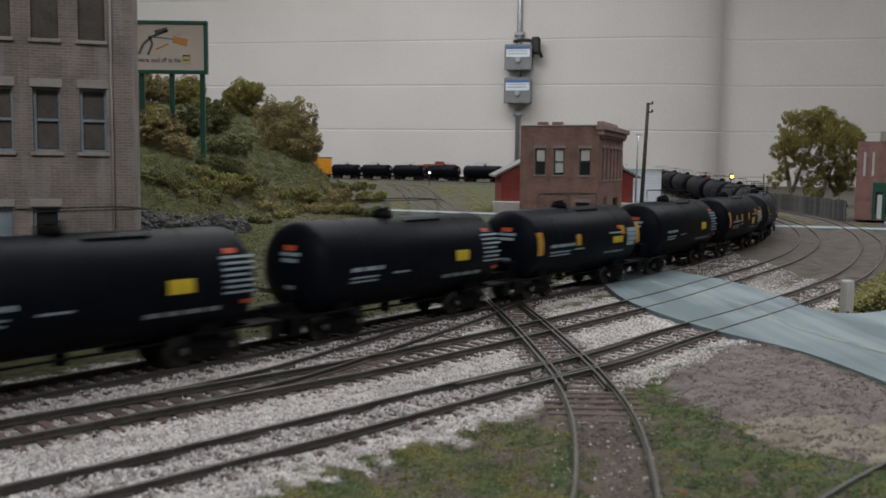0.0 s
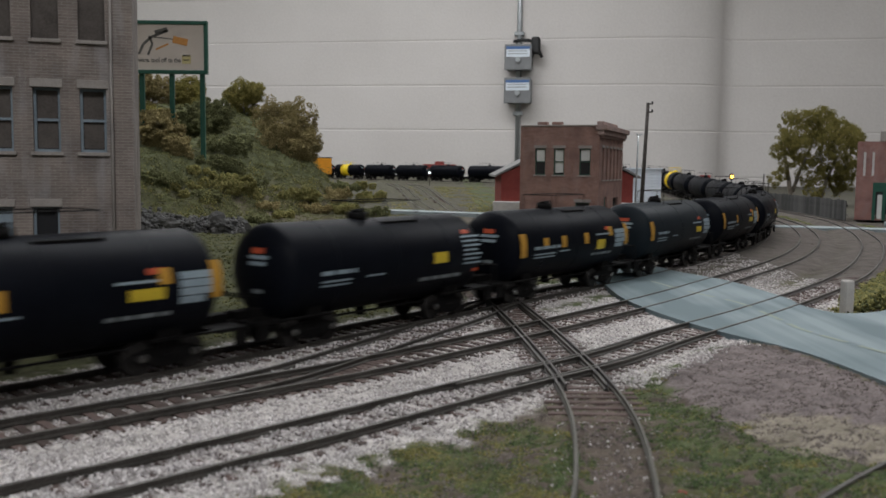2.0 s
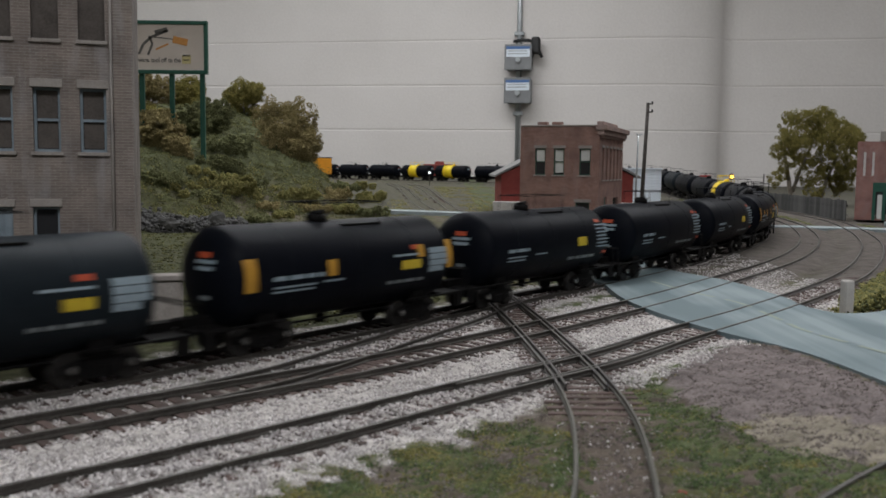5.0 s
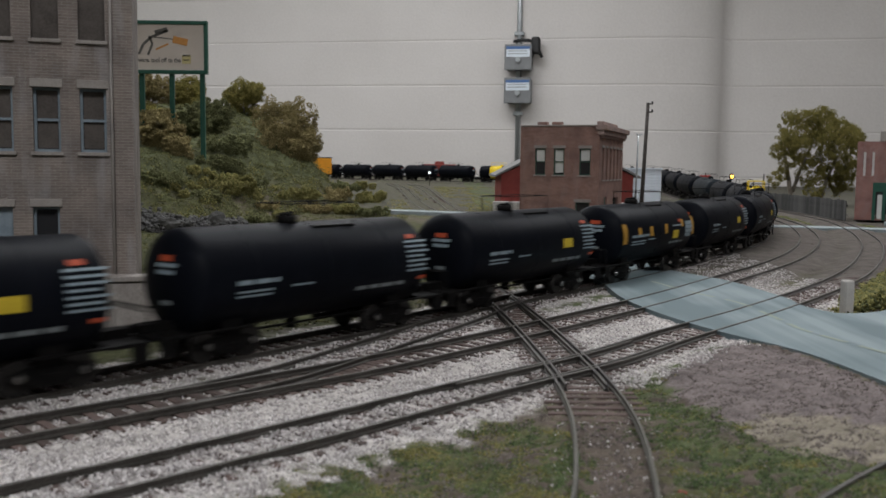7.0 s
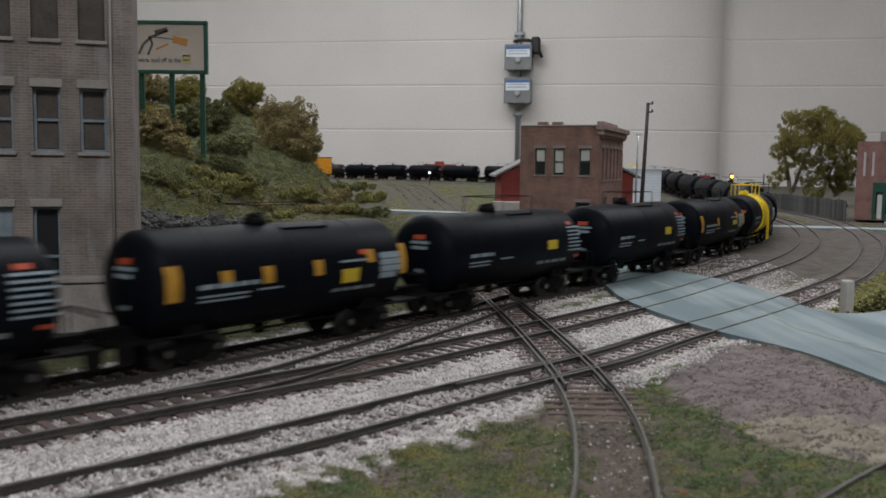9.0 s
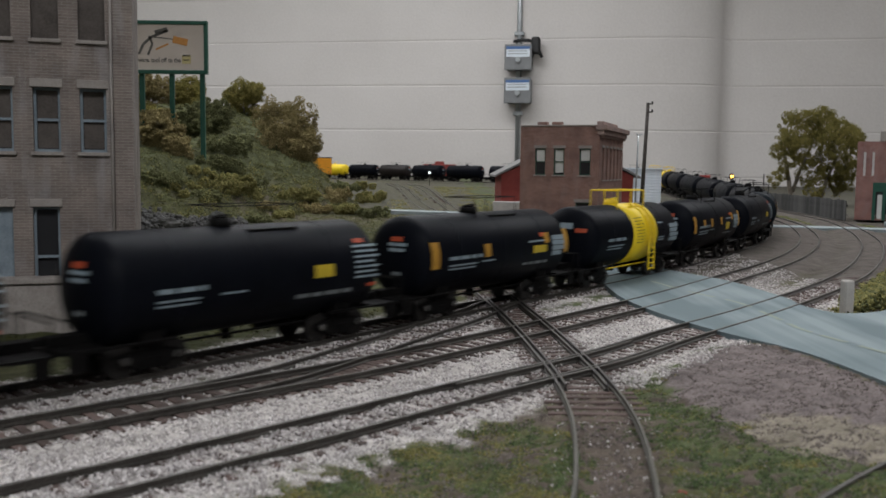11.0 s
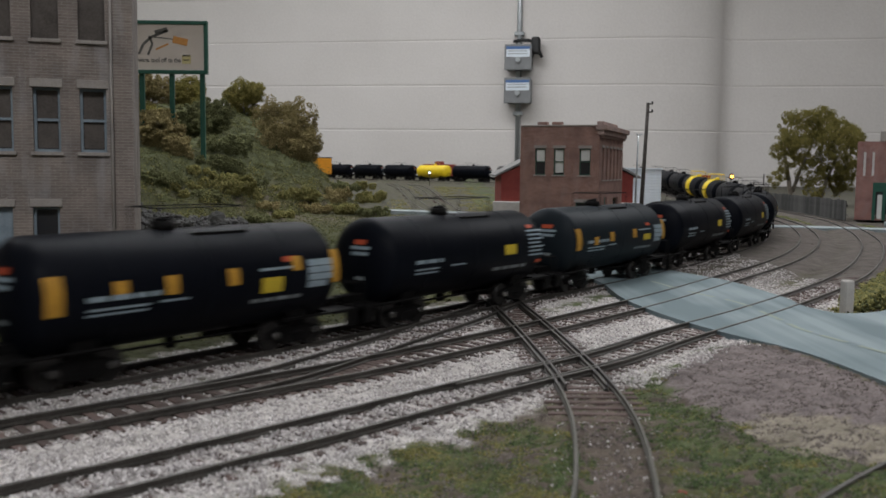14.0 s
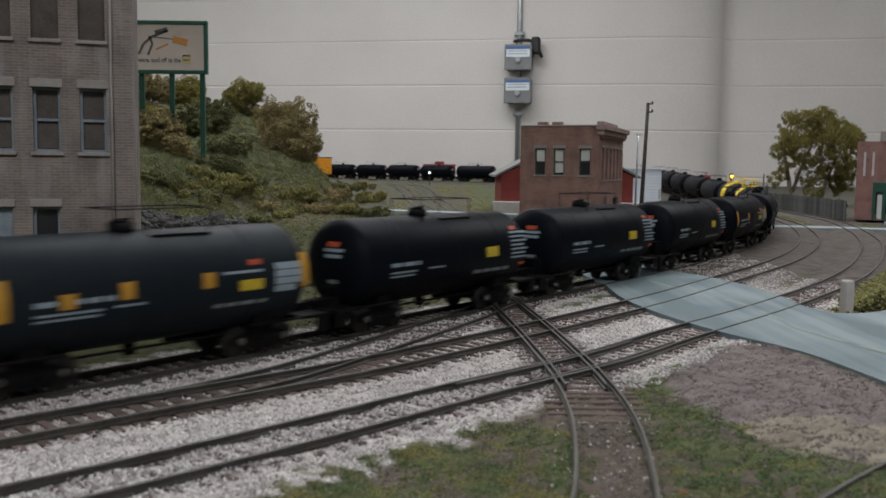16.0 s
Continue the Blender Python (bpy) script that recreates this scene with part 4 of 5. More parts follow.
def corner_store():
    """Two-storey red-brown brick building; the corner nearest the main line is the origin."""
    W, D, H = 0.0896, 0.155, 0.115
    b_ = thing("brick_store", "red-brown brick corner building with green sashes and white blinds", "building", at=pose(0.1706, 1.0, -0.002, 0, 0, -20.2) @ pose(-W, 0, 0))
    wins = [(0.0170, 0.0290), (0.0385, 0.0505), (0.0675, 0.0800)]
    z0, z1 = 0.061, 0.0905
    holes = [(a, c, z0, z1) for a, c in wins] + [(0.064, 0.080, 0.004, 0.031)]
    part("front_wall", wall_with_holes(W, H, 0.005, holes), M["red_brick"], b_)
    for k, (a, c) in enumerate(wins):
        sash_window(b_, a, c, z0, z1, 0.002, M["sash_green"], M["blind_white"], (0.48, 0.05, 0.5)[k], bar=0.0012, lintel=0.0035)
    sash_window(b_, 0.064, 0.080, 0.004, 0.031, 0.002, M["sash_green"], None, lintel=0.0035)
    # flank towards the main line
    m = pose(W, 0, 0, 0, 0, 90)
    side = wall_with_holes(D, H, 0.005, [(0.012 + 0.0245 * k, 0.024 + 0.0245 * k, 0.056, 0.092) for k in range(6)] + [(0.03, 0.05, 0.0, 0.036), (0.09, 0.13, 0.004, 0.034)])
    side.transform(Matrix.Translation((0, 0.0, 0)))
    s = part("side_wall", side, M["red_brick"], b_)
    s.matrix_basis = pose(W + 0.0001, 0.0051, 0, 0, 0, 90)
    for k in range(6):
        w = sash_window(s, 0.012 + 0.0245 * k, 0.024 + 0.0245 * k, 0.056, 0.092, 0.002, M["sash_green"], None, lintel=0.003)
    part("door", box(bmesh.new(), 0.03, 0.05, 0.002, 0.003, 0.0, 0.036), M["sash_green"], s, "green side door")
    part("shop_window", box(bmesh.new(), 0.09, 0.13, 0.002, 0.003, 0.004, 0.034), M["glass"], s)
    bm = box(bmesh.new(), 0, 0.005, 0.005, D, 0, H)
    box(bm, 0.005, W - 0.005, D - 0.005, D, 0, H)
    bm.normal_update()
    part("rear_shell", uv_box(bm), M["red_brick"], b_)
    part("roof", box(bmesh.new(), 0.005, W - 0.005, 0.005, D - 0.005, H - 0.006, H - 0.004), M["roof"], b_)
    for a, c, h in ((0.0, W - 0.004, 0.0018),):
        part("coping", box(bmesh.new(), a, c, -0.0008, 0.0058, H, H + h, 0.0003), M["lintel"], b_)
    bm = box(bmesh.new(), W - 0.004, W + 0.0085, -0.0045, D + 0.002, H - 0.004, H + 0.0015, 0.0004)
    box(bm, W - 0.002, W + 0.0055, -0.002, D, H - 0.009, H - 0.004)
    box(bm, W - 0.003, W + 0.004, -0.002, D * 0.6, H + 0.0015, H + 0.0055, 0.0004)
    part("cornice", bm, M["red_brick"], b_)
    for k in range(12):
        y = 0.004 + k * 0.0132
        part("bracket", box(bmesh.new(), W, W + 0.0045, y, y + 0.002, H - 0.012, H - 0.009), M["red_brick"], b_)
    for x in (0.014, 0.031):
        bm = box(bmesh.new(), x, x + 0.011, 0.02, 0.031, H - 0.004, H + 0.0062, 0.0003)
        bm.normal_update()
        part("chimney", uv_box(bm), M["red_brick"], b_)


corner_store()


def barn():
    W, D, E, R = 0.206, 0.16, 0.058, 0.108
    b_ = thing("red_barn", "red wooden barn with a grey gable roof", "building", at=pose(0.082, 1.36, -0.002))
    bm = bmesh.new()
    f = [bm.verts.new(v) for v in ((0.004, 0, 0), (W - 0.004, 0, 0), (W - 0.004, 0, E), (W / 2, 0, R), (0.004, 0, E))]
    g = [bm.verts.new(v.co + Vector((0, D, 0))) for v in f]
    bm.faces.new(f)
    bm.faces.new(g[::-1])
    for k in range(5):
        j = (k + 1) % 5
        bm.faces.new((f[j], f[k], g[k], g[j]))
    bmesh.ops.recalc_face_normals(bm, faces=bm.faces)
    part("shell", bm, M["barn"], b_)
    for s in (0, 1):
        bm = bmesh.new()
        x0, x1 = (-0.006, W / 2) if s == 0 else (W + 0.006, W / 2)
        q = [(x0, E - 0.0035), (x1, R + 0.0015), (x1, R + 0.0045), (x0, E - 0.0005)]
        a = [bm.verts.new((x, -0.006, z)) for x, z in q]
        c = [bm.verts.new((x, D + 0.006, z)) for x, z in q]
        bm.faces.new(a)
        bm.faces.new(c[::-1])
        for k in range(4):
            j = (k + 1) % 4
            bm.faces.new((a[j], a[k], c[k], c[j]))
        bmesh.ops.recalc_face_normals(bm, faces=bm.faces)
        part("roof_slope", bm, M["roof"], b_)
    for k in range(24):
        x = 0.006 + k * (W - 0.012) / 24
        part("batten", box(bmesh.new(), x, x + 0.0012, -0.0008, 0.0, 0.002, min(E + min(x, W - x) * (R - E) / (W / 2), R) - 0.004), M["barn"], b_)
    part("footing", box(bmesh.new(), -0.008, W + 0.004, -0.02, -0.001, -0.002, 0.018, 0.0006), M["concrete"], b_)


barn()


def white_shed():
    b_ = thing("metal_shed", "white ribbed metal shed beside the barn", "shed", at=pose(0.308, 1.56, 0.0))
    part("body", box(bmesh.new(), 0, 0.066, 0, 0.06, -0.01, 0.0665), M["white_metal"], b_)
    for k in range(13):
        z = 0.002 + k * 0.005
        part("rib", box(bmesh.new(), 0.0, 0.066, -0.0012, 0.0, z, z + 0.0026, 0.0004), M["white_metal"], b_)
    part("roof", box(bmesh.new(), -0.002, 0.068, -0.003, 0.062, 0.0665, 0.0685), M["white_metal"], b_)


white_shed()


def right_store():
    L, D, H = 0.12, 0.16, 0.110
    b_ = thing("brick_shop", "faded red brick shop with a green shopfront", "building", at=pose(0.5815, 1.28, -0.001, 0, 0, -25))
    hol = [(0.0085, 0.0115, 0.062, 0.095), (0.0195, 0.0225, 0.062, 0.095), (0.039, 0.055, 0.058, 0.097), (0.066, 0.082, 0.058, 0.097), (0.022, 0.085, 0.002, 0.048)]
    part("front_wall", wall_with_holes(L, H, 0.005, hol), M["dark_brick"], b_)
    for h in hol[:2]:
        part("slit_window", box(bmesh.new(), h[0], h[1], 0.001, 0.002, h[2], h[3]), M["blind_white"], b_)
    for h in hol[2:4]:
        sash_window(b_, *h, 0.002, M["lintel"], None, lintel=0.004)
    sf = part("shopfront", box(bmesh.new(), 0.022, 0.085, -0.001, 0.002, 0.040, 0.053, 0.0004), M["green"], b_, "green shopfront")
    for x in (0.022, 0.035, 0.051, 0.068, 0.082):
        part("post", box(bmesh.new(), x, x + 0.004, -0.0015, 0.002, 0.0, 0.040), M["green"], sf)
    part("shop_glass", box(bmesh.new(), 0.026, 0.082, 0.002, 0.003, 0.008, 0.040), M["glass"], sf)
    part("shop_door", box(bmesh.new(), 0.0285, 0.0345, 0.0005, 0.0018, 0.0, 0.036), M["blind_white"], sf, "pale shop door")
    bm = box(bmesh.new(), 0, 0.005, 0.005, D, 0, H)
    box(bm, L - 0.005, L, 0.005, D, 0, H)
    box(bm, 0.005, L - 0.005, D - 0.005, D, 0, H)
    bm.normal_update()
    part("shell", uv_box(bm), M["dark_brick"], b_)
    part("roof", box(bmesh.new(), 0.005, L - 0.005, 0.005, D - 0.005, H - 0.006, H - 0.004), M["roof"], b_)
    part("parapet", box(bmesh.new(), 0.028, L, -0.002, 0.006, H, H + 0.014, 0.0005), M["lintel"], b_, "grey-green stepped parapet")
    tagged(part("sidewalk", box(bmesh.new(), 0.585, 0.75, 1.14, 1.20, -0.005, 0.0015, 0.0005), M["kerb"], None), "pale sidewalk before the shop", "sidewalk", kind="structure")


right_store()


# ---- roads ----
def slab(name, outline, z0, z1, material, label, category, rounded=True):
    pts = spline([*outline, outline[0]], 6)[:-1] if rounded else outline
    bm = bmesh.new()
    top = [bm.verts.new((p[0], p[1], z1)) for p in pts]
    bot = [bm.verts.new((p[0], p[1], z0)) for p in pts]
    bm.faces.new(top)
    for k in range(len(top)):
        j = (k + 1) % len(top)
        bm.faces.new((top[j], top[k], bot[k], bot[j]))
    bmesh.ops.triangulate(bm, faces=bm.faces[:])
    bmesh.ops.recalc_face_normals(bm, faces=bm.faces)
    return tagged(part(name, bm, material, None), label, category, kind="structure")


road = slab("road", ROAD, -0.006, -0.0004, M["road"], "blue-grey painted road across the tracks", "road")
YL = spline([(0.126, 0.54), (0.138, 0.491), (0.150, 0.46), (0.153, 0.413), (0.154, 0.377), (0.160, 0.353), (0.168, 0.325), (0.18, 0.29)], 8)
for a in range(0, len(YL) - 6, 7):
    seg = YL[a:a + 6]
    bm = bmesh.new()
    L_, R_ = offset_line(seg, 0.0013), offset_line(seg, -0.0013)
    for k in range(len(seg) - 1):
        bm.faces.new([bm.verts.new((q[0], q[1], -0.0002)) for q in (L_[k], L_[k + 1], R_[k + 1], R_[k])])
    part("yellow_line", bm, M["road_line"], road, "faint yellow centre line")
slab("far_crossing", [(0.375, 1.10), (0.372, 1.135), (0.44, 1.125), (0.56, 1.085), (0.56, 1.05), (0.44, 1.085)], -0.006, -0.0008, M["kerb"], "pale far road crossing", "road", False)
slab("far_road", [(-0.09, 1.40), (-0.08, 1.345), (0.05, 1.29), (0.11, 1.27), (0.11, 1.31), (0.05, 1.33)], -0.006, 0.0005, M["kerb"], "pale road before the yard", "road", False)
post = thing("marker_post", "pale concrete marker post beside the road", "post", at=pose(0.1992, 0.4415, -0.0035, 0, 0, 10))
bm = box(bmesh.new(), -0.0025, 0.0025, -0.0025, 0.0025, -0.001, 0.0172, 0.0006)
part("shaft", bm, M["concrete"], post)


# ---- loose cover: stones, turf, shrubs ----
OCT = np.array([(1, 0, 0), (-1, 0, 0), (0, 1, 0), (0, -1, 0), (0, 0, 1), (0, 0, -1)], float)
OCT_F = np.array([(0, 2, 4), (2, 1, 4), (1, 3, 4), (3, 0, 4), (2, 0, 5), (1, 2, 5), (3, 1, 5), (0, 3, 5)])
TET = np.array([(1, 1, 1), (1, -1, -1), (-1, 1, -1), (-1, -1, 1)], float) * 0.6
TET_F = np.array([(0, 1, 2), (0, 3, 1), (0, 2, 3), (1, 3, 2)])


def scatter(name, places, sizes, material, label, category, shape="oct", squash=0.75, parent=None, seed=1, kind="stuff"):
    """Many small pieces in one object, each turned at random."""
    rng = np.random.default_rng(seed)
    V, F = (OCT, OCT_F) if shape == "oct" else (TET, TET_F)
    n = len(places)
    q = rng.normal(size=(n, 4))
    q /= np.linalg.norm(q, axis=1)[:, None]
    w, x, y, z = q.T
    R = np.stack([1 - 2 * (y * y + z * z), 2 * (x * y - z * w), 2 * (x * z + y * w), 2 * (x * y + z * w), 1 - 2 * (x * x + z * z), 2 * (y * z - x * w),
                  2 * (x * z - y * w), 2 * (y * z + x * w), 1 - 2 * (x * x + y * y)], 1).reshape(n, 3, 3)
    jit = rng.uniform(0.6, 1.35, (n, len(V), 1))
    pts = np.einsum("nij,nkj->nki", R, V[None] * jit * np.asarray(sizes)[:, None, None])
    pts[..., 2] *= squash
    pts += np.asarray(places)[:, None, :]
    faces = (F[None] + (np.arange(n) * len(V))[:, None, None]).reshape(-1, 3)
    me = bpy.data.meshes.new(name)
    me.vertices.add(n * len(V))
    me.vertices.foreach_set("co", pts.ravel())
    me.loops.add(len(faces) * 3)
    me.loops.foreach_set("vertex_index", faces.ravel().astype(np.int32))
    me.polygons.add(len(faces))
    me.polygons.foreach_set("loop_start", np.arange(0, len(faces) * 3, 3, dtype=np.int32))
    me.update(calc_edges=True)
    me.materials.append(material)
    ob = new(name, me)
    ob.parent = parent
    if kind:
        tagged(ob, label, category, kind=kind)
    return ob


def sample(n, x0, x1, y0, y1, seed, power=2.0):
    """Places in plan, denser towards the near edge."""
    rng = np.random.default_rng(seed)
    u = rng.uniform(0, 1, n)
    y = (y0 ** -(power - 1) + u * (y1 ** -(power - 1) - y0 ** -(power - 1))) ** (-1 / (power - 1))
    return rng.uniform(x0, x1, n), y


def ballast_mask(x, y):
    n = 0.004 * lump(x, y, 0.008, 12) + 0.003 * lump(x, y, 0.03, 11)
    d2, d3, d1, dt = (near_line(x, y, S)[0] for S in (SECOND, THIRD, MAIN, TURNOUT))
    return (d2 + n < 0.027) | (d3 + n < 0.0225 + 0.006 * (x > 0.05)) | (d1 + n < 0.021) | (dt + n < 0.024) | ((d2 + d3 + n < 0.083) & (x < 0.2))


def on_plan(x, y, lift=0.0):
    return np.stack([x, y, ground_height(x, y) + lift], 1)


x, y = sample(230000, -0.17, 0.24, 0.165, 0.75, 5)
keep = ballast_mask(x, y) & ~in_poly(x, y, ROAD) & (np.abs(x) < 0.62 * y + 0.02)
d4 = near_line(x, y, CROSS)[0]
keep &= (d4 > 0.010) | (np.random.default_rng(3).uniform(size=len(x)) < 0.25)
x, y = x[keep], y[keep]
r = np.random.default_rng(8)
d2, d1 = near_line(x, y, SECOND)[0], near_line(x, y, MAIN)[0]
d3, dt = near_line(x, y, THIRD)[0], near_line(x, y, TURNOUT)[0]
clear = ((np.abs(d2 - 0.0086) > 0.0019 + 0.0008 * (x < 0.0)) & (np.abs(d3 - 0.0086) > 0.0014)) | (r.uniform(size=len(x)) < 0.12)
x, y, d1, d2, d3, dt = (q[clear] for q in (x, y, d1, d2, d3, dt))
cover = smooth(-0.7, 0.5, lump(x, y, 0.018, 77)) * (d2 > 0.0125) * (((d3 < 0.0125) & (x < 0.045)) | (dt < 0.0125) | ((d1 > 0.0095) & (d1 < 0.0145)))
lift = r.uniform(-0.0002, 0.0005, len(x)) - 0.0003 * (((d2 < 0.0125) & (x < 0.01)) | (d1 < 0.0085)) + 0.0008 * cover
scatter("ballast", on_plan(x, y) + np.c_[0 * x, 0 * x, lift], r.uniform(0.00022, 0.00052, len(x)) * (0.8 + 0.8 * y), M["stone"], "pale pinkish-white ballast stones along the tracks", "ballast")

# turf in the foreground and beside the crossing track, thinning out towards its edges
x, y = sample(260000, -0.10, 0.16, 0.165, 0.36, 15)
r = np.random.default_rng(18)
n1 = lump(x, y, 0.025, 31) + 0.6 * lump(x, y, 0.009, 32)
d4 = near_line(x, y, CROSS)[0]
edge = 0.243 + 0.16 * (x - 0.028) + 0.9 * np.minimum(0, x) - y
front = (x < 0.034) * smooth(-0.004, 0.010, edge + 0.004 * n1) * smooth(-1.5, 0.5, n1)
right = (x > 0.052) * (x < 0.105 + 0.035 * (y < 0.235)) * smooth(0.009, 0.015, d4) * ~in_poly(x + 0.005 * n1, y + 0.003 * n1, DIRT) * smooth(-1.5, 0.4, n1) * smooth(0.172, 0.20, y + 0.1 * (x - 0.056))
between = (d4 < 0.012) * smooth(0.9, 1.8, n1) * 0.5
keep = ~(ballast_mask(x, y) & (r.uniform(size=len(x)) > 0.05)) & (r.uniform(size=len(x)) < np.maximum.reduce([front, right, between]))
x, y = x[keep], y[keep]
warm = lump(x, y, 0.02, 33) + r.normal(0, 0.6, len(x)) > (0.75 - 0.5 * (x < 0.03))
for k, mt, nm in ((~warm, "turf", "green turf flock"), (warm, "leaf_yellow", "yellowish turf flock")):
    scatter("turf", on_plan(x[k], y[k], 0.0001), r.uniform(0.00018, 0.00046, k.sum()), M[mt], nm + " on the layout ground", "turf", "tet", 0.8, seed=4)
# crumbs of dirt
x, y = sample(70000, -0.08, 0.17, 0.165, 0.40, 25)
keep = ~ballast_mask(x, y) & ~in_poly(x, y, ROAD)
x, y = x[keep], y[keep]
r = np.random.default_rng(28)
scatter("dirt_grit", on_plan(x, y), r.uniform(0.00015, 0.0004, len(x)), mat("grit", (0.11, 0.09, 0.083), (0.24, 0.205, 0.19), 0.01, 0.95, island=0.9), "grey-brown grit on the ground", "grit")
# verge between the main line and the hill, and at the right of the third track
r = np.random.default_rng(38)
x, y = r.uniform(-0.42, 0.1, 50000), r.uniform(0.36, 1.35, 50000)
d1 = near_line(x, y, MAIN)[0]
keep = (d1 > 0.026) & (d1 < 0.6) & (y > 0.35 + 0.9 * (x + 0.1)) & ((x < -0.05) | (y < 0.9)) & (lump(x, y, 0.03, 41) > -0.7)
x, y = x[keep], y[keep]
# this flock's colour holds the shade behind the train
scatter("verge_grass", on_plan(x, y), r.uniform(0.0006, 0.0016, len(x)), M["verge"], "green grass flock beside the main line, coloured darker for shade", "grass", "tet")
VERGE = [(0.190, 0.434), (0.205, 0.436), (0.222, 0.455), (0.26, 0.47), (0.33, 0.56), (0.40, 0.70), (0.37, 0.71), (0.30, 0.61), (0.25, 0.535), (0.212, 0.475)]
x, y = r.uniform(0.18, 0.42, 60000), r.uniform(0.42, 0.72, 60000)
keep = in_poly(x + 0.004 * lump(x, y, 0.01, 42), y, VERGE)
x, y = x[keep], y[keep]
d3 = near_line(x, y, THIRD)[0]
h = 0.016 * smooth(0.02, 0.05, d3) * (0.6 + 0.4 * lump(x, y, 0.03, 43))
z = r.uniform(0, 1, len(x)) ** 0.6 * np.maximum(h, 0.001)
warm = r.uniform(size=len(x)) < 0.62
for k, mt, nm in ((warm, "leaf_yellow", "yellow-green weeds"), (~warm, "leaf_green", "green weeds")):
    scatter("weeds", on_plan(x[k], y[k]) + np.c_[0 * x[k], 0 * x[k], z[k]], r.uniform(0.0007, 0.0018, k.sum()), M[mt], nm + " beside the tracks", "weeds", "tet", 1.0)

# hill cover
r = np.random.default_rng(48)
x, y = r.uniform(-0.62, 0.02, 330000), r.uniform(0.75, 2.3, 330000)
hh = hill_height(x, y)
keep = (hh > 0.004) & (x / y > -0.36)
x, y, hh = x[keep], y[keep], hh[keep]
tuft = lump(x, y, 0.07, 51) + 0.6 * lump(x, y, 0.022, 52)
low = 1 - smooth(0.045, 0.075, hh)
zz = np.maximum(0, tuft) ** 1.2 * r.uniform(0, 0.011, len(x)) * (0.25 + 0.75 * low)
kind_ = tuft * (0.3 + 0.7 * low) + r.normal(0, 0.45, len(x))
# scrub between the tufts takes the darkened green, as painted shade
for k, mt, nm in ((kind_ > 0.85, "leaf_yellow", "yellow-green"), ((kind_ <= 0.85) & (kind_ > -0.3), "leaf_green", "dull green"), (kind_ <= -0.3, "verge", "shade-darkened green")):
    scatter("hill_scrub", on_plan(x[k], y[k]) + np.c_[0 * x[k], 0 * x[k], zz[k]], r.uniform(0.0006, 0.0015, k.sum()), M[mt], nm + " scrub covering the hillside", "scrub", "tet", 0.9)


def crown(name, blobs, n, size, material, parent, seed):
    """Foliage as many small clumps on lumpy balls: (x, y, z, radius)."""
    rng = np.random.default_rng(seed)
    out = []
    tot = sum(b_[3] ** 2 for b_ in blobs)
    for bx, by, bz, br in blobs:
        m_ = int(n * br * br / tot)
        nb = 60
        v = rng.normal(size=(nb, 3))
        v /= np.linalg.norm(v, axis=1)[:, None]
        cen = v * br * rng.uniform(0.62, 0.98, (nb, 1))
        rad = br * rng.uniform(0.11, 0.25, nb)
        pick = rng.integers(0, nb, m_)
        d = rng.normal(size=(m_, 3))
        d /= np.linalg.norm(d, axis=1)[:, None]
        out.append(cen[pick] + d * (rad[pick] * rng.uniform(0.75, 1.04, m_))[:, None] + (bx, by, bz))
    P_ = np.concatenate(out)
    return scatter(name, P_, rng.uniform(0.5, 1.2, len(P_)) * size, material, "", "", "tet", 1.0, parent, seed, kind="")


def at_view(px, py, d):
    """A place by the direction in which it is seen and its distance ahead."""
    ca, sa = math.cos(0.012), math.sin(0.012)
    u, v = (px - 784) / 1600, (py - 441) / 1600
    rx, up = u * ca + v * sa, u * sa - v * ca
    p_ = math.atan(146 / 1600)
    fy, fz = math.cos(p_) + up * math.sin(p_), -math.sin(p_) + up * math.cos(p_)
    return (rx / fy * d, d, 0.067 + fz / fy * d)


def bush(px, py, rad_px, d, material, label, seed, n=5200, flat=1.0):
    low = py + rad_px * (0.75 if flat == 1 else 0.3)
    ray = np.array([at_view(px, low, float(far)) for far in np.arange(0.85, 2.2, 0.02)])
    below = np.nonzero(ray[:, 2] < ground_height(ray[:, 0], ray[:, 1]))[0]
    if len(below):
        d = float(ray[below[0], 1]) + 0.005
    c = at_view(px, py, d)
    rad = rad_px / 1600 * d
    g = float(ground_height(np.array([c[0]]), np.array([c[1]]))[0])
    b_ = thing("bush", label, "bush", "bushes on the hill", pose(c[0], c[1], g))
    rng = random.Random(seed)
    blobs = [(0, 0, c[2] - g, rad * (0.85 if flat == 1 else 0.45))]
    for k in range(6 if flat == 1 else 11):
        a = k * 1.05 + rng.uniform(-0.3, 0.3)
        o = rad * (0.5 if flat == 1 else rng.uniform(0.3, 1.3))
        blobs.append((math.cos(a) * o, math.sin(a) * o, c[2] - g + rng.uniform(-0.4, 0.3) * rad * flat, rad * (rng.uniform(0.42, 0.6) if flat == 1 else rng.uniform(0.22, 0.4))))
    steps = max(1, int((c[2] - g) / (rad * 0.5)))
    for k in range(steps if c[2] - g < 1.6 * rad else 0):
        for q in range(3):
            a = rng.uniform(0, 6.28)
            blobs.append((math.cos(a) * rad * 0.35, math.sin(a) * rad * 0.35, (c[2] - g) * k / steps, rad * rng.uniform(0.3, 0.42)))
    crown("foliage", blobs, int(n * 3.4), 0.0007 + 0.0004 * d, M[material], b_, seed)
    part("stem", rod(bmesh.new(), (0, 0, -0.002), (0, 0, c[2] - g), 0.0016, 6, 0.0008), M["bark"], b_)


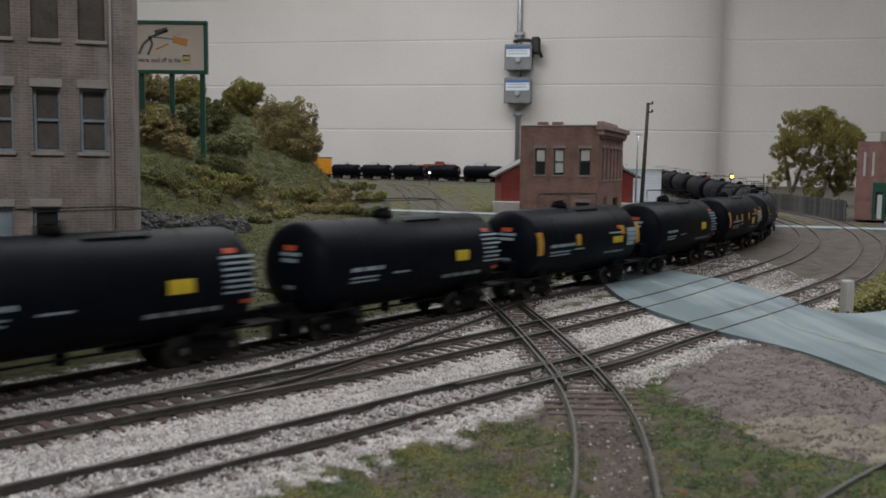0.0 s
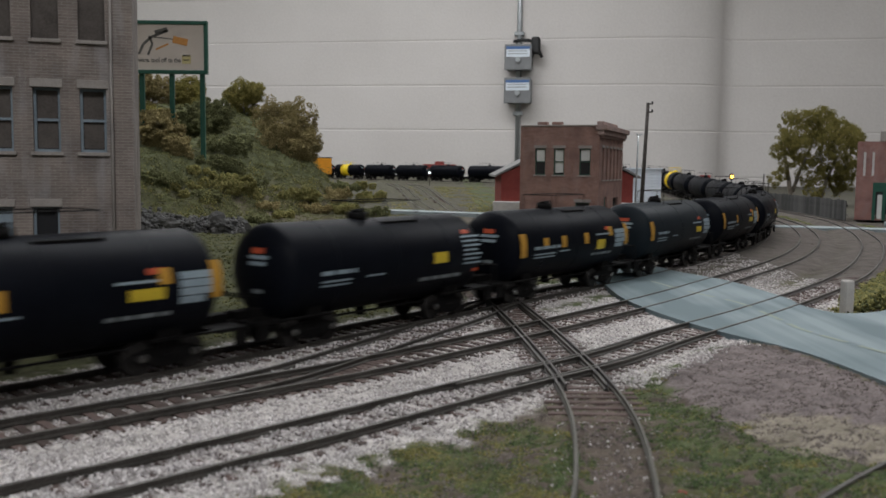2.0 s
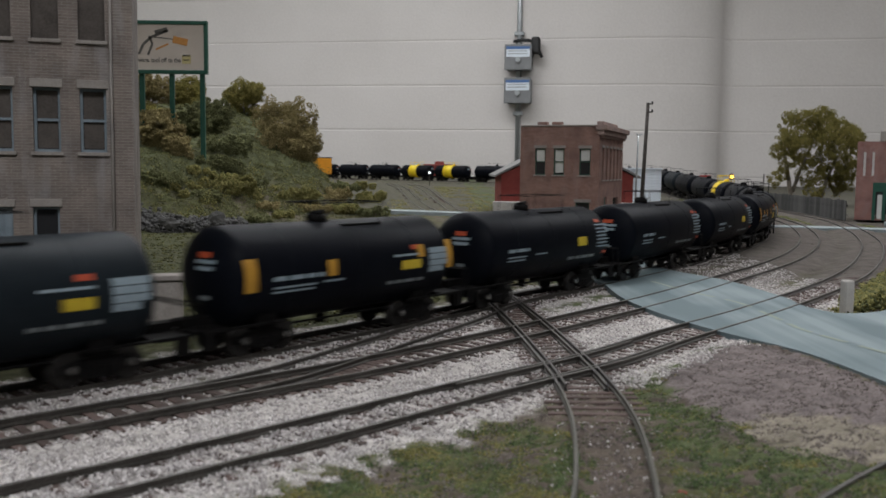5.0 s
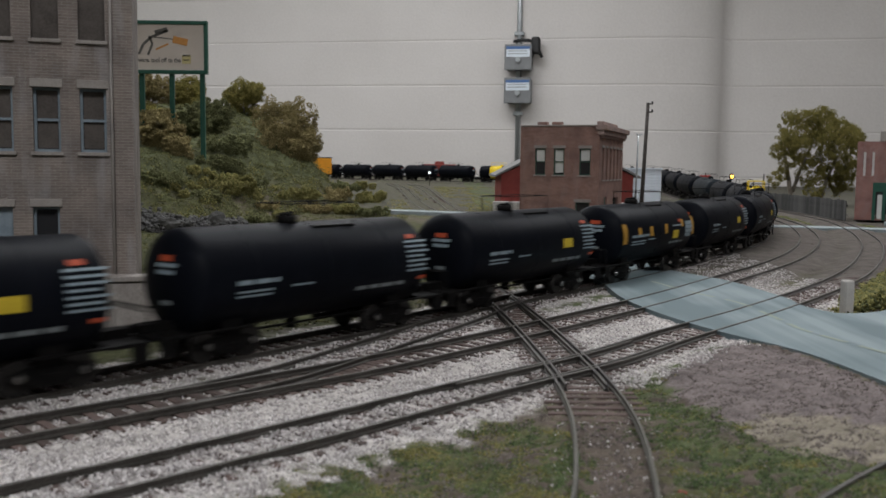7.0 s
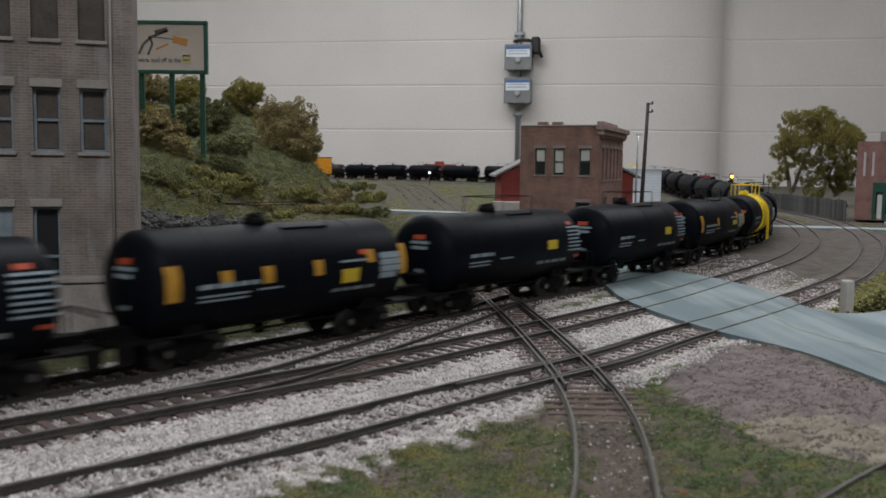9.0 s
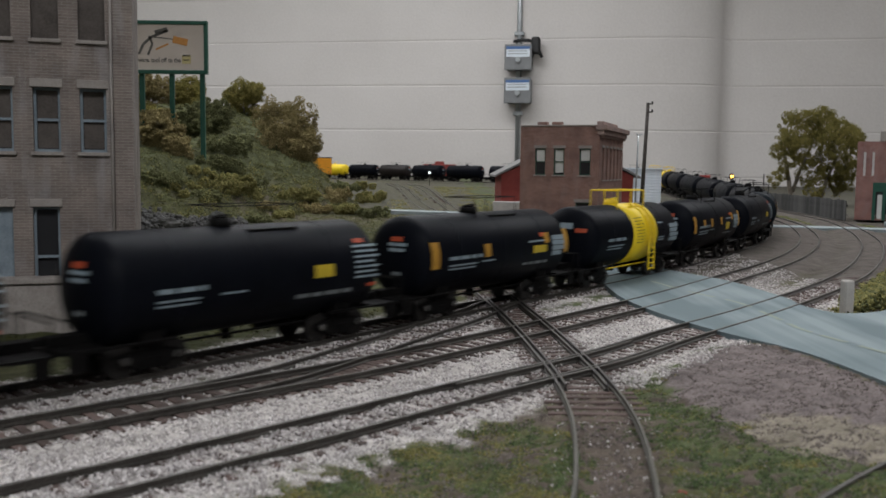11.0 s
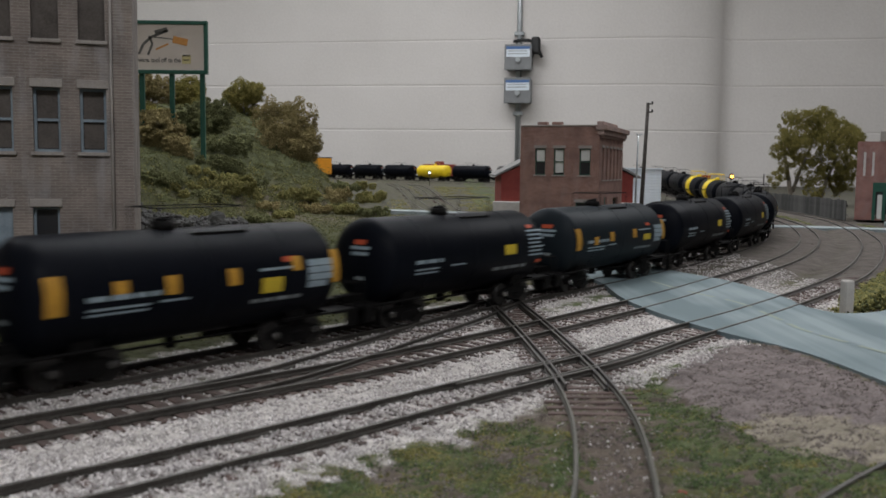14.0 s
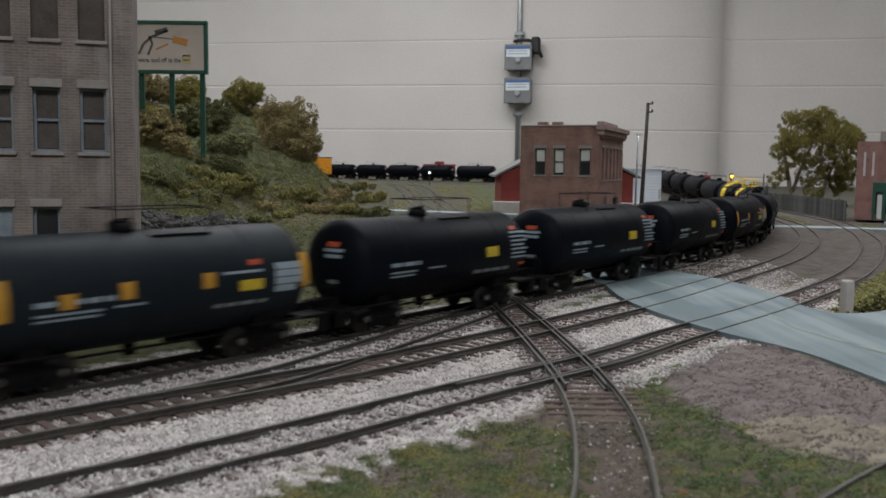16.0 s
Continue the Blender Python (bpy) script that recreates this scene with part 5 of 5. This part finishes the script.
bush(505, 222, 60, 1.45, "leaf_tan", "brownish olive foam bush on the hillside", 1, 9000)
bush(532, 252, 40, 1.42, "leaf_tan", "brownish olive foam bush at the hill's edge", 21, 5000)
bush(432, 172, 40, 1.6, "leaf_olive", "olive green foam bush near the hilltop", 2)
bush(285, 232, 44, 1.12, "leaf_tan", "tan and olive foam bush below the billboard", 3, 8000)
bush(315, 262, 30, 1.10, "leaf_tan", "tan foam bush low below the billboard", 22, 4000)
bush(405, 262, 44, 1.25, "leaf_green", "dull green mossy bush on the slope", 4, 6000, flat=0.6)
bush(375, 205, 40, 1.45, "leaf_green", "dark green foam bush on the slope", 5)
bush(330, 165, 36, 1.5, "leaf_olive", "brown-green foam bush behind the billboard posts", 6)
bush(270, 155, 38, 1.5, "leaf_tan", "brown-green foam bush behind the billboard", 7)
bush(380, 290, 36, 1.15, "leaf_green", "deep green bush before the billboard post", 8, 4000, flat=0.6)
bush(340, 215, 36, 1.3, "leaf_green", "dark green foam bush between the posts", 9)
bush(255, 205, 30, 1.3, "leaf_olive", "olive foam bush beside the warehouse", 10)
bush(650, 350, 30, 1.5, "leaf_yellow", "yellow-green low shrub at the foot of the hill", 11, 3000, flat=0.6)
bush(600, 332, 28, 1.6, "leaf_green", "green low shrub on the slope", 12, 3000, flat=0.5)
bush(520, 345, 34, 1.25, "leaf_yellow", "yellow-green low shrub on the lower slope", 13, 4000, flat=0.5)
bush(400, 325, 42, 1.08, "leaf_yellow", "yellow-green scrub bush on the lower slope", 14, 5000, flat=0.5)
bush(290, 318, 34, 1.05, "leaf_green", "bright green scrub beside the warehouse", 16, 4000, flat=0.5)
for k, (px, py) in enumerate(((330, 330), (365, 345), (440, 345), (470, 365), (345, 305), (430, 318), (500, 380), (560, 370), (610, 372), (455, 390), (310, 345), (580, 345), (635, 330))):
    bush(px, py, 20 + 5 * (k % 3), 1.1, ("leaf_yellow", "leaf_green", "leaf_yellow", "leaf_tan")[k % 4], ("yellow-green", "dull green", "pale yellow-green", "tan")[k % 4] + " low scrub on the lower slope", 40 + k, 2200, flat=0.5)
bush(665, 378, 30, 1.25, "leaf_green", "dull green shrub at the end of the hill", 15, 3000, flat=0.5)


def rocks():
    rng = random.Random(5)
    for k in range(15):
        c = at_view(248 + k * 13 + rng.uniform(-5, 5), rng.uniform(380, 420), 0.93 + 0.05 * rng.random())
        bm = bmesh.new()
        bmesh.ops.create_icosphere(bm, subdivisions=2, radius=0.0075)
        sx, sy, sz = rng.uniform(0.7, 1.5), rng.uniform(0.6, 1.0), rng.uniform(0.6, 1.3)
        for v in bm.verts:
            nz = noise.noise(v.co * 160 + Vector((k * 3.1, 0, 0))) * 0.6 + noise.noise(v.co * 500 + Vector((k, 7, 0))) * 0.3
            v.co = Vector((v.co.x * sx, v.co.y * sy, v.co.z * sz)) * (1 + nz)
        ob = part("rock", bm, M["rock"], None)
        tagged(ob, "rough dark grey rock at the foot of the hill", "rock", "rocks below the hill")
        ob.matrix_basis = pose(c[0], c[1], c[2] - 0.006)
    r_ = np.random.default_rng(70)
    P_ = np.array([at_view(px, py, d) for px, py, d in zip(r_.uniform(244, 430, 3500), r_.uniform(360, 425, 3500), r_.uniform(0.93, 1.02, 3500))])
    g = ground_height(P_[:, 0], P_[:, 1])
    P_[:, 2] = np.minimum(P_[:, 2], g + 0.012 * r_.uniform(0, 1, 3500) ** 2)
    P_[:, 2] = np.maximum(P_[:, 2], g)
    scatter("scree", P_, r_.uniform(0.0012, 0.0045, 3500), M["rock"], "dark grey scree at the foot of the hill", "scree")


rocks()


def tree():
    d = 1.85
    base = at_view(1405, 350, d)
    t = thing("tree", "olive green deciduous model tree with forked pale trunk", "tree", at=pose(base[0], base[1], 0.0))
    bm = bmesh.new()
    limbs = [((1402, 375), (1396, 320), 4.5, 4), ((1396, 320), (1388, 270), 3.6, 2.4), ((1402, 340), (1418, 296), 3.5, 2.5), ((1418, 296), (1440, 250), 2.5, 1.5),
             ((1450, 360), (1462, 320), 3.5, 3), ((1462, 320), (1478, 285), 3, 2), ((1462, 320), (1450, 270), 2.4, 1.4), ((1388, 270), (1400, 225), 2, 1), ((1478, 285), (1495, 255), 2, 1)]
    for a, c, r0, r1 in limbs:
        p, q = Vector(at_view(*a, d)), Vector(at_view(*c, d))
        o = Vector((base[0], base[1], 0))
        rod(bm, p - o, q - o, r0 / 1600 * d, 8, r1 / 1600 * d)
    part("trunk", bm, M["bark"], t, "pale forked trunk")
    blobs = []
    rng = random.Random(9)
    for px, py, rp in ((1412, 232, 34), (1455, 222, 32), (1395, 250, 24), (1440, 265, 38), (1485, 255, 36), (1505, 245, 22), (1375, 268, 14), (1372, 318, 14), (1385, 308, 14), (1470, 298, 30),
                       (1500, 295, 22), (1435, 305, 26), (1395, 208, 12), (1452, 203, 16), (1495, 322, 20), (1440, 332, 20), (1520, 262, 16), (1395, 285, 20), (1515, 245, 18), (1470, 225, 26), (1490, 235, 24), (1430, 215, 24), (1510, 300, 20), (1480, 325, 22), (1410, 260, 26)):
        c = at_view(px, py, d + rng.uniform(-0.05, 0.05))
        blobs.append((c[0] - base[0], c[1] - base[1], c[2], rp / 1600 * d))
    crown("crown", blobs, 62000, 0.0013, M["leaf_olive"], t, 77)


tree()


def fence():
    f = thing("plank_fence", "weathered grey plank fence beside the far tracks", "fence")
    a, c = Vector((0.640, 1.78, -0.002)), Vector((0.578, 1.30, 0.0))
    n = 44
    rng = random.Random(3)
    d = (c - a) / n
    ang = math.degrees(math.atan2(d.y, d.x))
    for k in range(n):
        bm = box(bmesh.new(), 0.0002, d.length - 0.0003, 0, 0.0012, -0.004, 0.0255 + rng.uniform(-0.0012, 0.0012))
        p = part("plank", bm, M["fence"], f)
        q = a + d * k
        p.matrix_basis = pose(q.x, q.y, q.z, 0, 0, ang)
    for z in (0.006, 0.019):
        bm = box(bmesh.new(), 0, (c - a).length, 0.0014, 0.0028, z, z + 0.002)
        part("rail", bm, M["fence"], f).matrix_basis = pose(a.x, a.y, a.z, 0, 0, ang)


fence()


def far_verge():
    r_ = np.random.default_rng(60)
    x, y = r_.uniform(0.44, 0.56, 9000), r_.uniform(1.12, 1.7, 9000)
    k = (near_line(x, y, SECOND)[0] > 0.03) & (near_line(x, y, THIRD)[0] > 0.03)
    scatter("far_grass", on_plan(x[k], y[k]), r_.uniform(0.001, 0.0025, k.sum()), M["leaf_green"], "dull green grass along the fence", "grass", "tet")
    x, y = r_.uniform(-0.1, 0.33, 16000), r_.uniform(1.28, 2.2, 16000)
    k = (near_line(x, y, YARD_A)[0] > 0.02) & (near_line(x, y, YARD_B)[0] > 0.02) & (near_line(x, y, MAIN)[0] > 0.03) & (lump(x, y, 0.12, 61) > 0.0)
    scatter("yard_grass", on_plan(x[k], y[k]), r_.uniform(0.001, 0.0022, k.sum()), M["leaf_yellow"], "dry yellow-green grass in the yard", "grass", "tet")


far_verge()


# ---- signs, poles, signals ----
def billboard():
    d = 1.25
    k = d / 1600
    right, top, bottom = at_view(367, 37, d), at_view(300, 37, d)[2], at_view(300, 131, d)[2]
    W, H = 0.165, top - bottom
    b_ = thing("billboard", "green-framed billboard with printed tools on three green posts", "billboard", at=pose(right[0] - W, d, 0, 0, 0, 0))
    part("panel", box(bmesh.new(), 0.004, W - 0.004, 0, 0.003, bottom + 0.004, top - 0.004), M["sign"], b_, "cream printed panel")
    for nm, q in (("frame_top", (0, W, top - 0.005, top)), ("frame_bottom", (0, W, bottom, bottom + 0.005)), ("frame_side", (0, 0.005, bottom + 0.005, top - 0.005)), ("frame_side", (W - 0.005, W, bottom + 0.005, top - 0.005))):
        part(nm, box(bmesh.new(), q[0], q[1], -0.002, 0.0045, q[2], q[3], 0.0005), M["green"], b_)
    for px in (250, 303, 357):
        x0 = at_view(px, 200, d)[0] - (right[0] - W)
        part("post", box(bmesh.new(), x0 - 0.0032, x0 + 0.0032, 0.0046, 0.009, 0.035, bottom + 0.02), M["green"], b_)

    def loc(px, py):
        c = at_view(px, py, d)
        return (c[0] - (right[0] - W), -0.0004, c[2])

    def stroke(name, pts, w, material, lab=""):
        bm = bmesh.new()
        for p, q in zip(pts, pts[1:]):
            p, q = Vector(loc(*p)), Vector(loc(*q))
            n_ = Vector((-(q - p).z, 0, (q - p).x)).normalized() * w * k / 2
            bm.faces.new([bm.verts.new(v) for v in (p - n_, q - n_, q + n_, p + n_)])
        part(name, bm, M[material], b_, lab)
    stroke("printed_pliers", [(298, 54), (268, 66), (254, 78), (246, 96)], 4.5, "tool_dark", "printed pliers")
    stroke("printed_pliers", [(296, 52), (274, 58)], 7, "tool_dark")
    stroke("printed_pliers", [(264, 64), (270, 78), (262, 98)], 4, "tool_dark")
    stroke("printed_screwdriver", [(332, 76), (306, 70)], 12, "tool_orange", "printed orange screwdriver handle")
    stroke("printed_shaft", [(306, 70), (272, 66)], 2, "tool_dark")
    stroke("printed_wire", [(276, 88), (298, 78)], 3, "tool_orange")
    stroke("printed_mark", [(322, 106), (338, 106)], 14, "mark", "yellow printed mark")
    stroke("printed_mark_top", [(323, 99), (337, 99)], 3, "tool_dark")
    stroke("printed_mark_line", [(325, 107), (335, 107)], 2, "tool_dark")
    cu = bpy.data.curves.new("slogan", "FONT")
    cu.body, cu.size, cu.align_x = "hardware, tool off to the", 0.0088, "RIGHT"
    cu.offset = 0.00022
    tmp = bpy.data.objects.new("slogan", cu)
    scene.collection.objects.link(tmp)
    bpy.context.view_layer.update()
    me = bpy.data.meshes.new_from_object(tmp.evaluated_get(bpy.context.evaluated_depsgraph_get()))
    bpy.data.objects.remove(tmp)
    wide = max(v.co.x for v in me.vertices) - min(v.co.x for v in me.vertices)
    me.materials.clear()
    me.materials.append(M["tool_dark"])
    s = new("slogan", me)
    s.parent = b_
    p = loc(320, 111)
    s.matrix_basis = pose(p[0], -0.0005, p[2], 90, 0, 0) @ Matrix.Diagonal((0.070 / wide, 1, 1, 1))


billboard()


def pole():
    d = 0.85
    a, c = Vector(at_view(1131, 415, d)), Vector(at_view(1147, 182, d))
    a.z = -0.004
    p = thing("utility_pole", "dark slim wooden utility pole with insulator brackets", "utility pole", at=pose(a.x, a.y, a.z))
    o = c - a
    part("shaft", rod(bmesh.new(), (0, 0, 0), o, 0.0021, 10, 0.0015), M["pole"], p)
    for z in (0.0, 0.0075):
        e = o - Vector((0, 0, z))
        bm = rod(bmesh.new(), e + Vector((-0.001, -0.0018, -0.0012)), e + Vector((0.0042, -0.0018, -0.0012)), 0.0007, 6)
        br = part("bracket", bm, M["pole"], p)
        part("insulator", rod(bmesh.new(), e + Vector((0.0036, -0.0018, -0.001)), e + Vector((0.0036, -0.0018, 0.0012)), 0.0009, 8), M["ink"], br)
    d = 1.12
    a, c = Vector(at_view(1122, 398, d)), Vector(at_view(1130, 240, d))
    q = thing("street_lamp", "thin bare metal street lamp", "street lamp", at=pose(a.x, a.y, a.z))
    bm = rod(bmesh.new(), (0, 0, -0.004), c - a, 0.0013, 8, 0.0010)
    part("shaft", bm, M["steel"], q)
    bm = rod(bmesh.new(), c - a, c - a + Vector((0.0045, 0, 0.0022)), 0.0008, 6)
    rod(bm, c - a, c - a + Vector((-0.0028, 0, 0.0022)), 0.0008, 6)
    part("arm", bm, M["steel"], q)


pole()


def signal(px, py, d, foot, material, lab, size=0.0045):
    c = Vector(at_view(px, py, d))
    s = thing("signal", lab, "signal", at=pose(c.x, c.y, foot))
    h = c.z - foot
    part("mast", rod(bmesh.new(), (0, 0.003, -0.006), (0, 0.003, h + size * 1.6), size * 0.22, 8), M["pole"], s)
    part("head", box(bmesh.new(), -size, size, 0.0, 0.003, h - size * 1.4, h + size * 1.4, size * 0.3), M["ink"], s)
    part("lens", rod(bmesh.new(), (0, -0.0012, h), (0, 0.0002, h), size * 0.72, 14), material, s, "lit lens")


signal(1295, 313, 1.88, 0.0, M["lamp_amber"], "trackside signal with a lit amber lamp")
signal(760, 306, 2.05, 0.03, M["lamp_white"], "small yard signal with a pale lamp", 0.0036)
for px, py in ((1352, 308), (1334, 322), (1249, 306)):
    c = at_view(px, py, 2.0)
    pst = thing("wire_post", "thin dark post beyond the curve", "post", "posts beyond the curve", pose(c[0], c[1], 0.0))
    part("shaft", rod(bmesh.new(), (0, 0, -0.006), (0, 0, c[2]), 0.0012, 6), M["pole"], pst)


# ---- standing rolling stock far off ----
def freight(name, label, x, y, z, ang, length, body_mat, roof_mat, h0=0.012, h1=0.046):
    f = thing(name, label, "railway car", at=pose(x, y, z, 0, 0, ang))
    part("body", box(bmesh.new(), -length / 2, length / 2, -0.016, 0.016, h0, h1, 0.001), body_mat, f)
    part("roof", box(bmesh.new(), -length / 2 - 0.002, length / 2 + 0.002, -0.0165, 0.0165, h1, h1 + 0.003, 0.0012), roof_mat, f)
    part("cupola", box(bmesh.new(), -0.014, 0.014, -0.012, 0.012, h1 + 0.003, h1 + 0.012, 0.001), body_mat, f)
    part("frame", box(bmesh.new(), -length / 2, length / 2, -0.006, 0.006, 0.008, h0), M["under"], f)
    for s in (-1, 1):
        bm = bmesh.new()
        for o in (-0.01, 0.01):
            rod(bm, (s * length * 0.33 + o, -0.0095, 0.0053), (s * length * 0.33 + o, 0.0095, 0.0053), 0.0053, 12)
        part("truck", bm, M["under"], f)
    return f


c = at_view(572, 305, 2.52)
freight("locomotive", "orange locomotive with black roof standing behind the hill", c[0] - 0.03, 2.45, c[2] - 0.014, 20, 0.12, M["loco"], M["ink"], 0.010, 0.052)
c = at_view(778, 287, 2.9)
freight("caboose", "dark red caboose standing beyond the train", c[0], 2.93, c[2] - 0.056, -8, 0.10, M["caboose"], M["caboose"])
c = at_view(1252, 312, 1.98)
freight("caboose", "red caboose standing beyond the curve", c[0], 2.0, c[2] - 0.056, 75, 0.10, M["caboose"], M["caboose"])


# ---- electrical boxes on the wall ----
def wall_point(x):
    return 4.33 - 0.191 * (x + 0.634)


def electrical():
    wy = wall_point(0.33)
    tilt = math.degrees(math.atan(-0.191))
    cd = thing("conduit", "galvanised conduit on the block wall", "conduit", at=pose(0.332, wy - 0.012, 0, 0, 0, tilt))
    part("pipe", rod(bmesh.new(), (0, 0, -0.3), (0, 0, 1.7), 0.0115, 14), M["steel"], cd)
    for z in (0.655, 0.30, 0.9):
        part("strap", box(bmesh.new(), -0.022, 0.022, -0.0135, 0.011, z, z + 0.018, 0.003), M["steel"], cd)
    for z in (0.553, 0.407):
        b_ = thing("electrical_box", "grey electrical box with a white and blue label", "electrical box", "boxes on the conduit", pose(0.322, wy - 0.085, z, 0, 0, tilt))
        part("body", box(bmesh.new(), -0.058, 0.058, 0.0, 0.083, -0.054, 0.054, 0.006), M["box_grey"], b_)
        part("cover", box(bmesh.new(), -0.060, 0.060, -0.004, 0.0, -0.056, 0.056, 0.002), M["box_grey"], b_)
        lb = part("label_plate", box(bmesh.new(), -0.052, 0.052, -0.0055, -0.0045, 0.0, 0.046), M["paper"], b_, "white label")
        part("label_band", box(bmesh.new(), -0.052, 0.052, -0.0062, -0.0056, 0.034, 0.046), M["blue"], lb, "blue band")
        for q in (0.024, 0.012):
            part("print_bar", box(bmesh.new(), -0.044, 0.040, -0.0061, -0.0056, q, q + 0.004), M["steel"], lb)
        bm = rod(bmesh.new(), (0, -0.016, -0.012), (0, -0.004, -0.012), 0.011, 16)
        part("knob", bm, M["steel"], b_)
    pl = thing("black_cord_plug", "black plug and cord hooked on the conduit", "plug", at=pose(0.40, wy - 0.06, 0.600, 0, 0, tilt))
    bm = box(bmesh.new(), -0.018, 0.022, -0.02, 0.02, -0.03, 0.045, 0.008)
    part("plug_body", bm, M["plug_black"], pl)
    bm = bmesh.new()
    pts = [(-0.10, 0.03, 0.03), (-0.07, 0.02, 0.034), (-0.03, 0.0, 0.03), (0.0, 0, 0.02), (0.015, 0, -0.01), (0.03, 0.0, -0.045)]
    for p, q in zip(pts, pts[1:]):
        rod(bm, p, q, 0.007, 8)
    rod(bm, (-0.02, 0.02, -0.02), (-0.03, 0.03, -0.05), 0.016, 10)
    part("cord", bm, M["plug_black"], pl)


electrical()


def scrap():
    c = (0.0523, 0.1895)
    ob = part("red_scrap", box(bmesh.new(), -0.001, 0.001, -0.0005, 0.0005, -0.0003, 0.0005, 0.0002), M["caboose"], None)
    ob.matrix_basis = pose(c[0], c[1], float(ground_height(np.array([c[0]]), np.array([c[1]]))[0]), 0, 0, -30)
    tagged(ob, "small faded red scrap lying on the dirt", "scrap")


scrap()

x, y = sample(7000, 0.0, 0.09, 0.165, 0.31, 91)
keep = (near_line(x, y, CROSS)[0] < 0.014) & (np.random.default_rng(93).uniform(size=len(x)) < 0.25 + 0.75 * smooth(0.20, 0.27, y))
x, y = x[keep], y[keep]
r = np.random.default_rng(92)
half = r.uniform(size=len(x)) < 0.35
scatter("earth_stones", on_plan(x[half], y[half], 0.0001), r.uniform(0.0002, 0.0005, half.sum()), M["stone"], "stray pale stones between the crossing rails", "stones")
scatter("earth_moss", on_plan(x[~half], y[~half], 0.0001), r.uniform(0.0002, 0.0005, (~half).sum()), M["turf"], "green flock between the crossing rails", "turf", "tet")

motions()
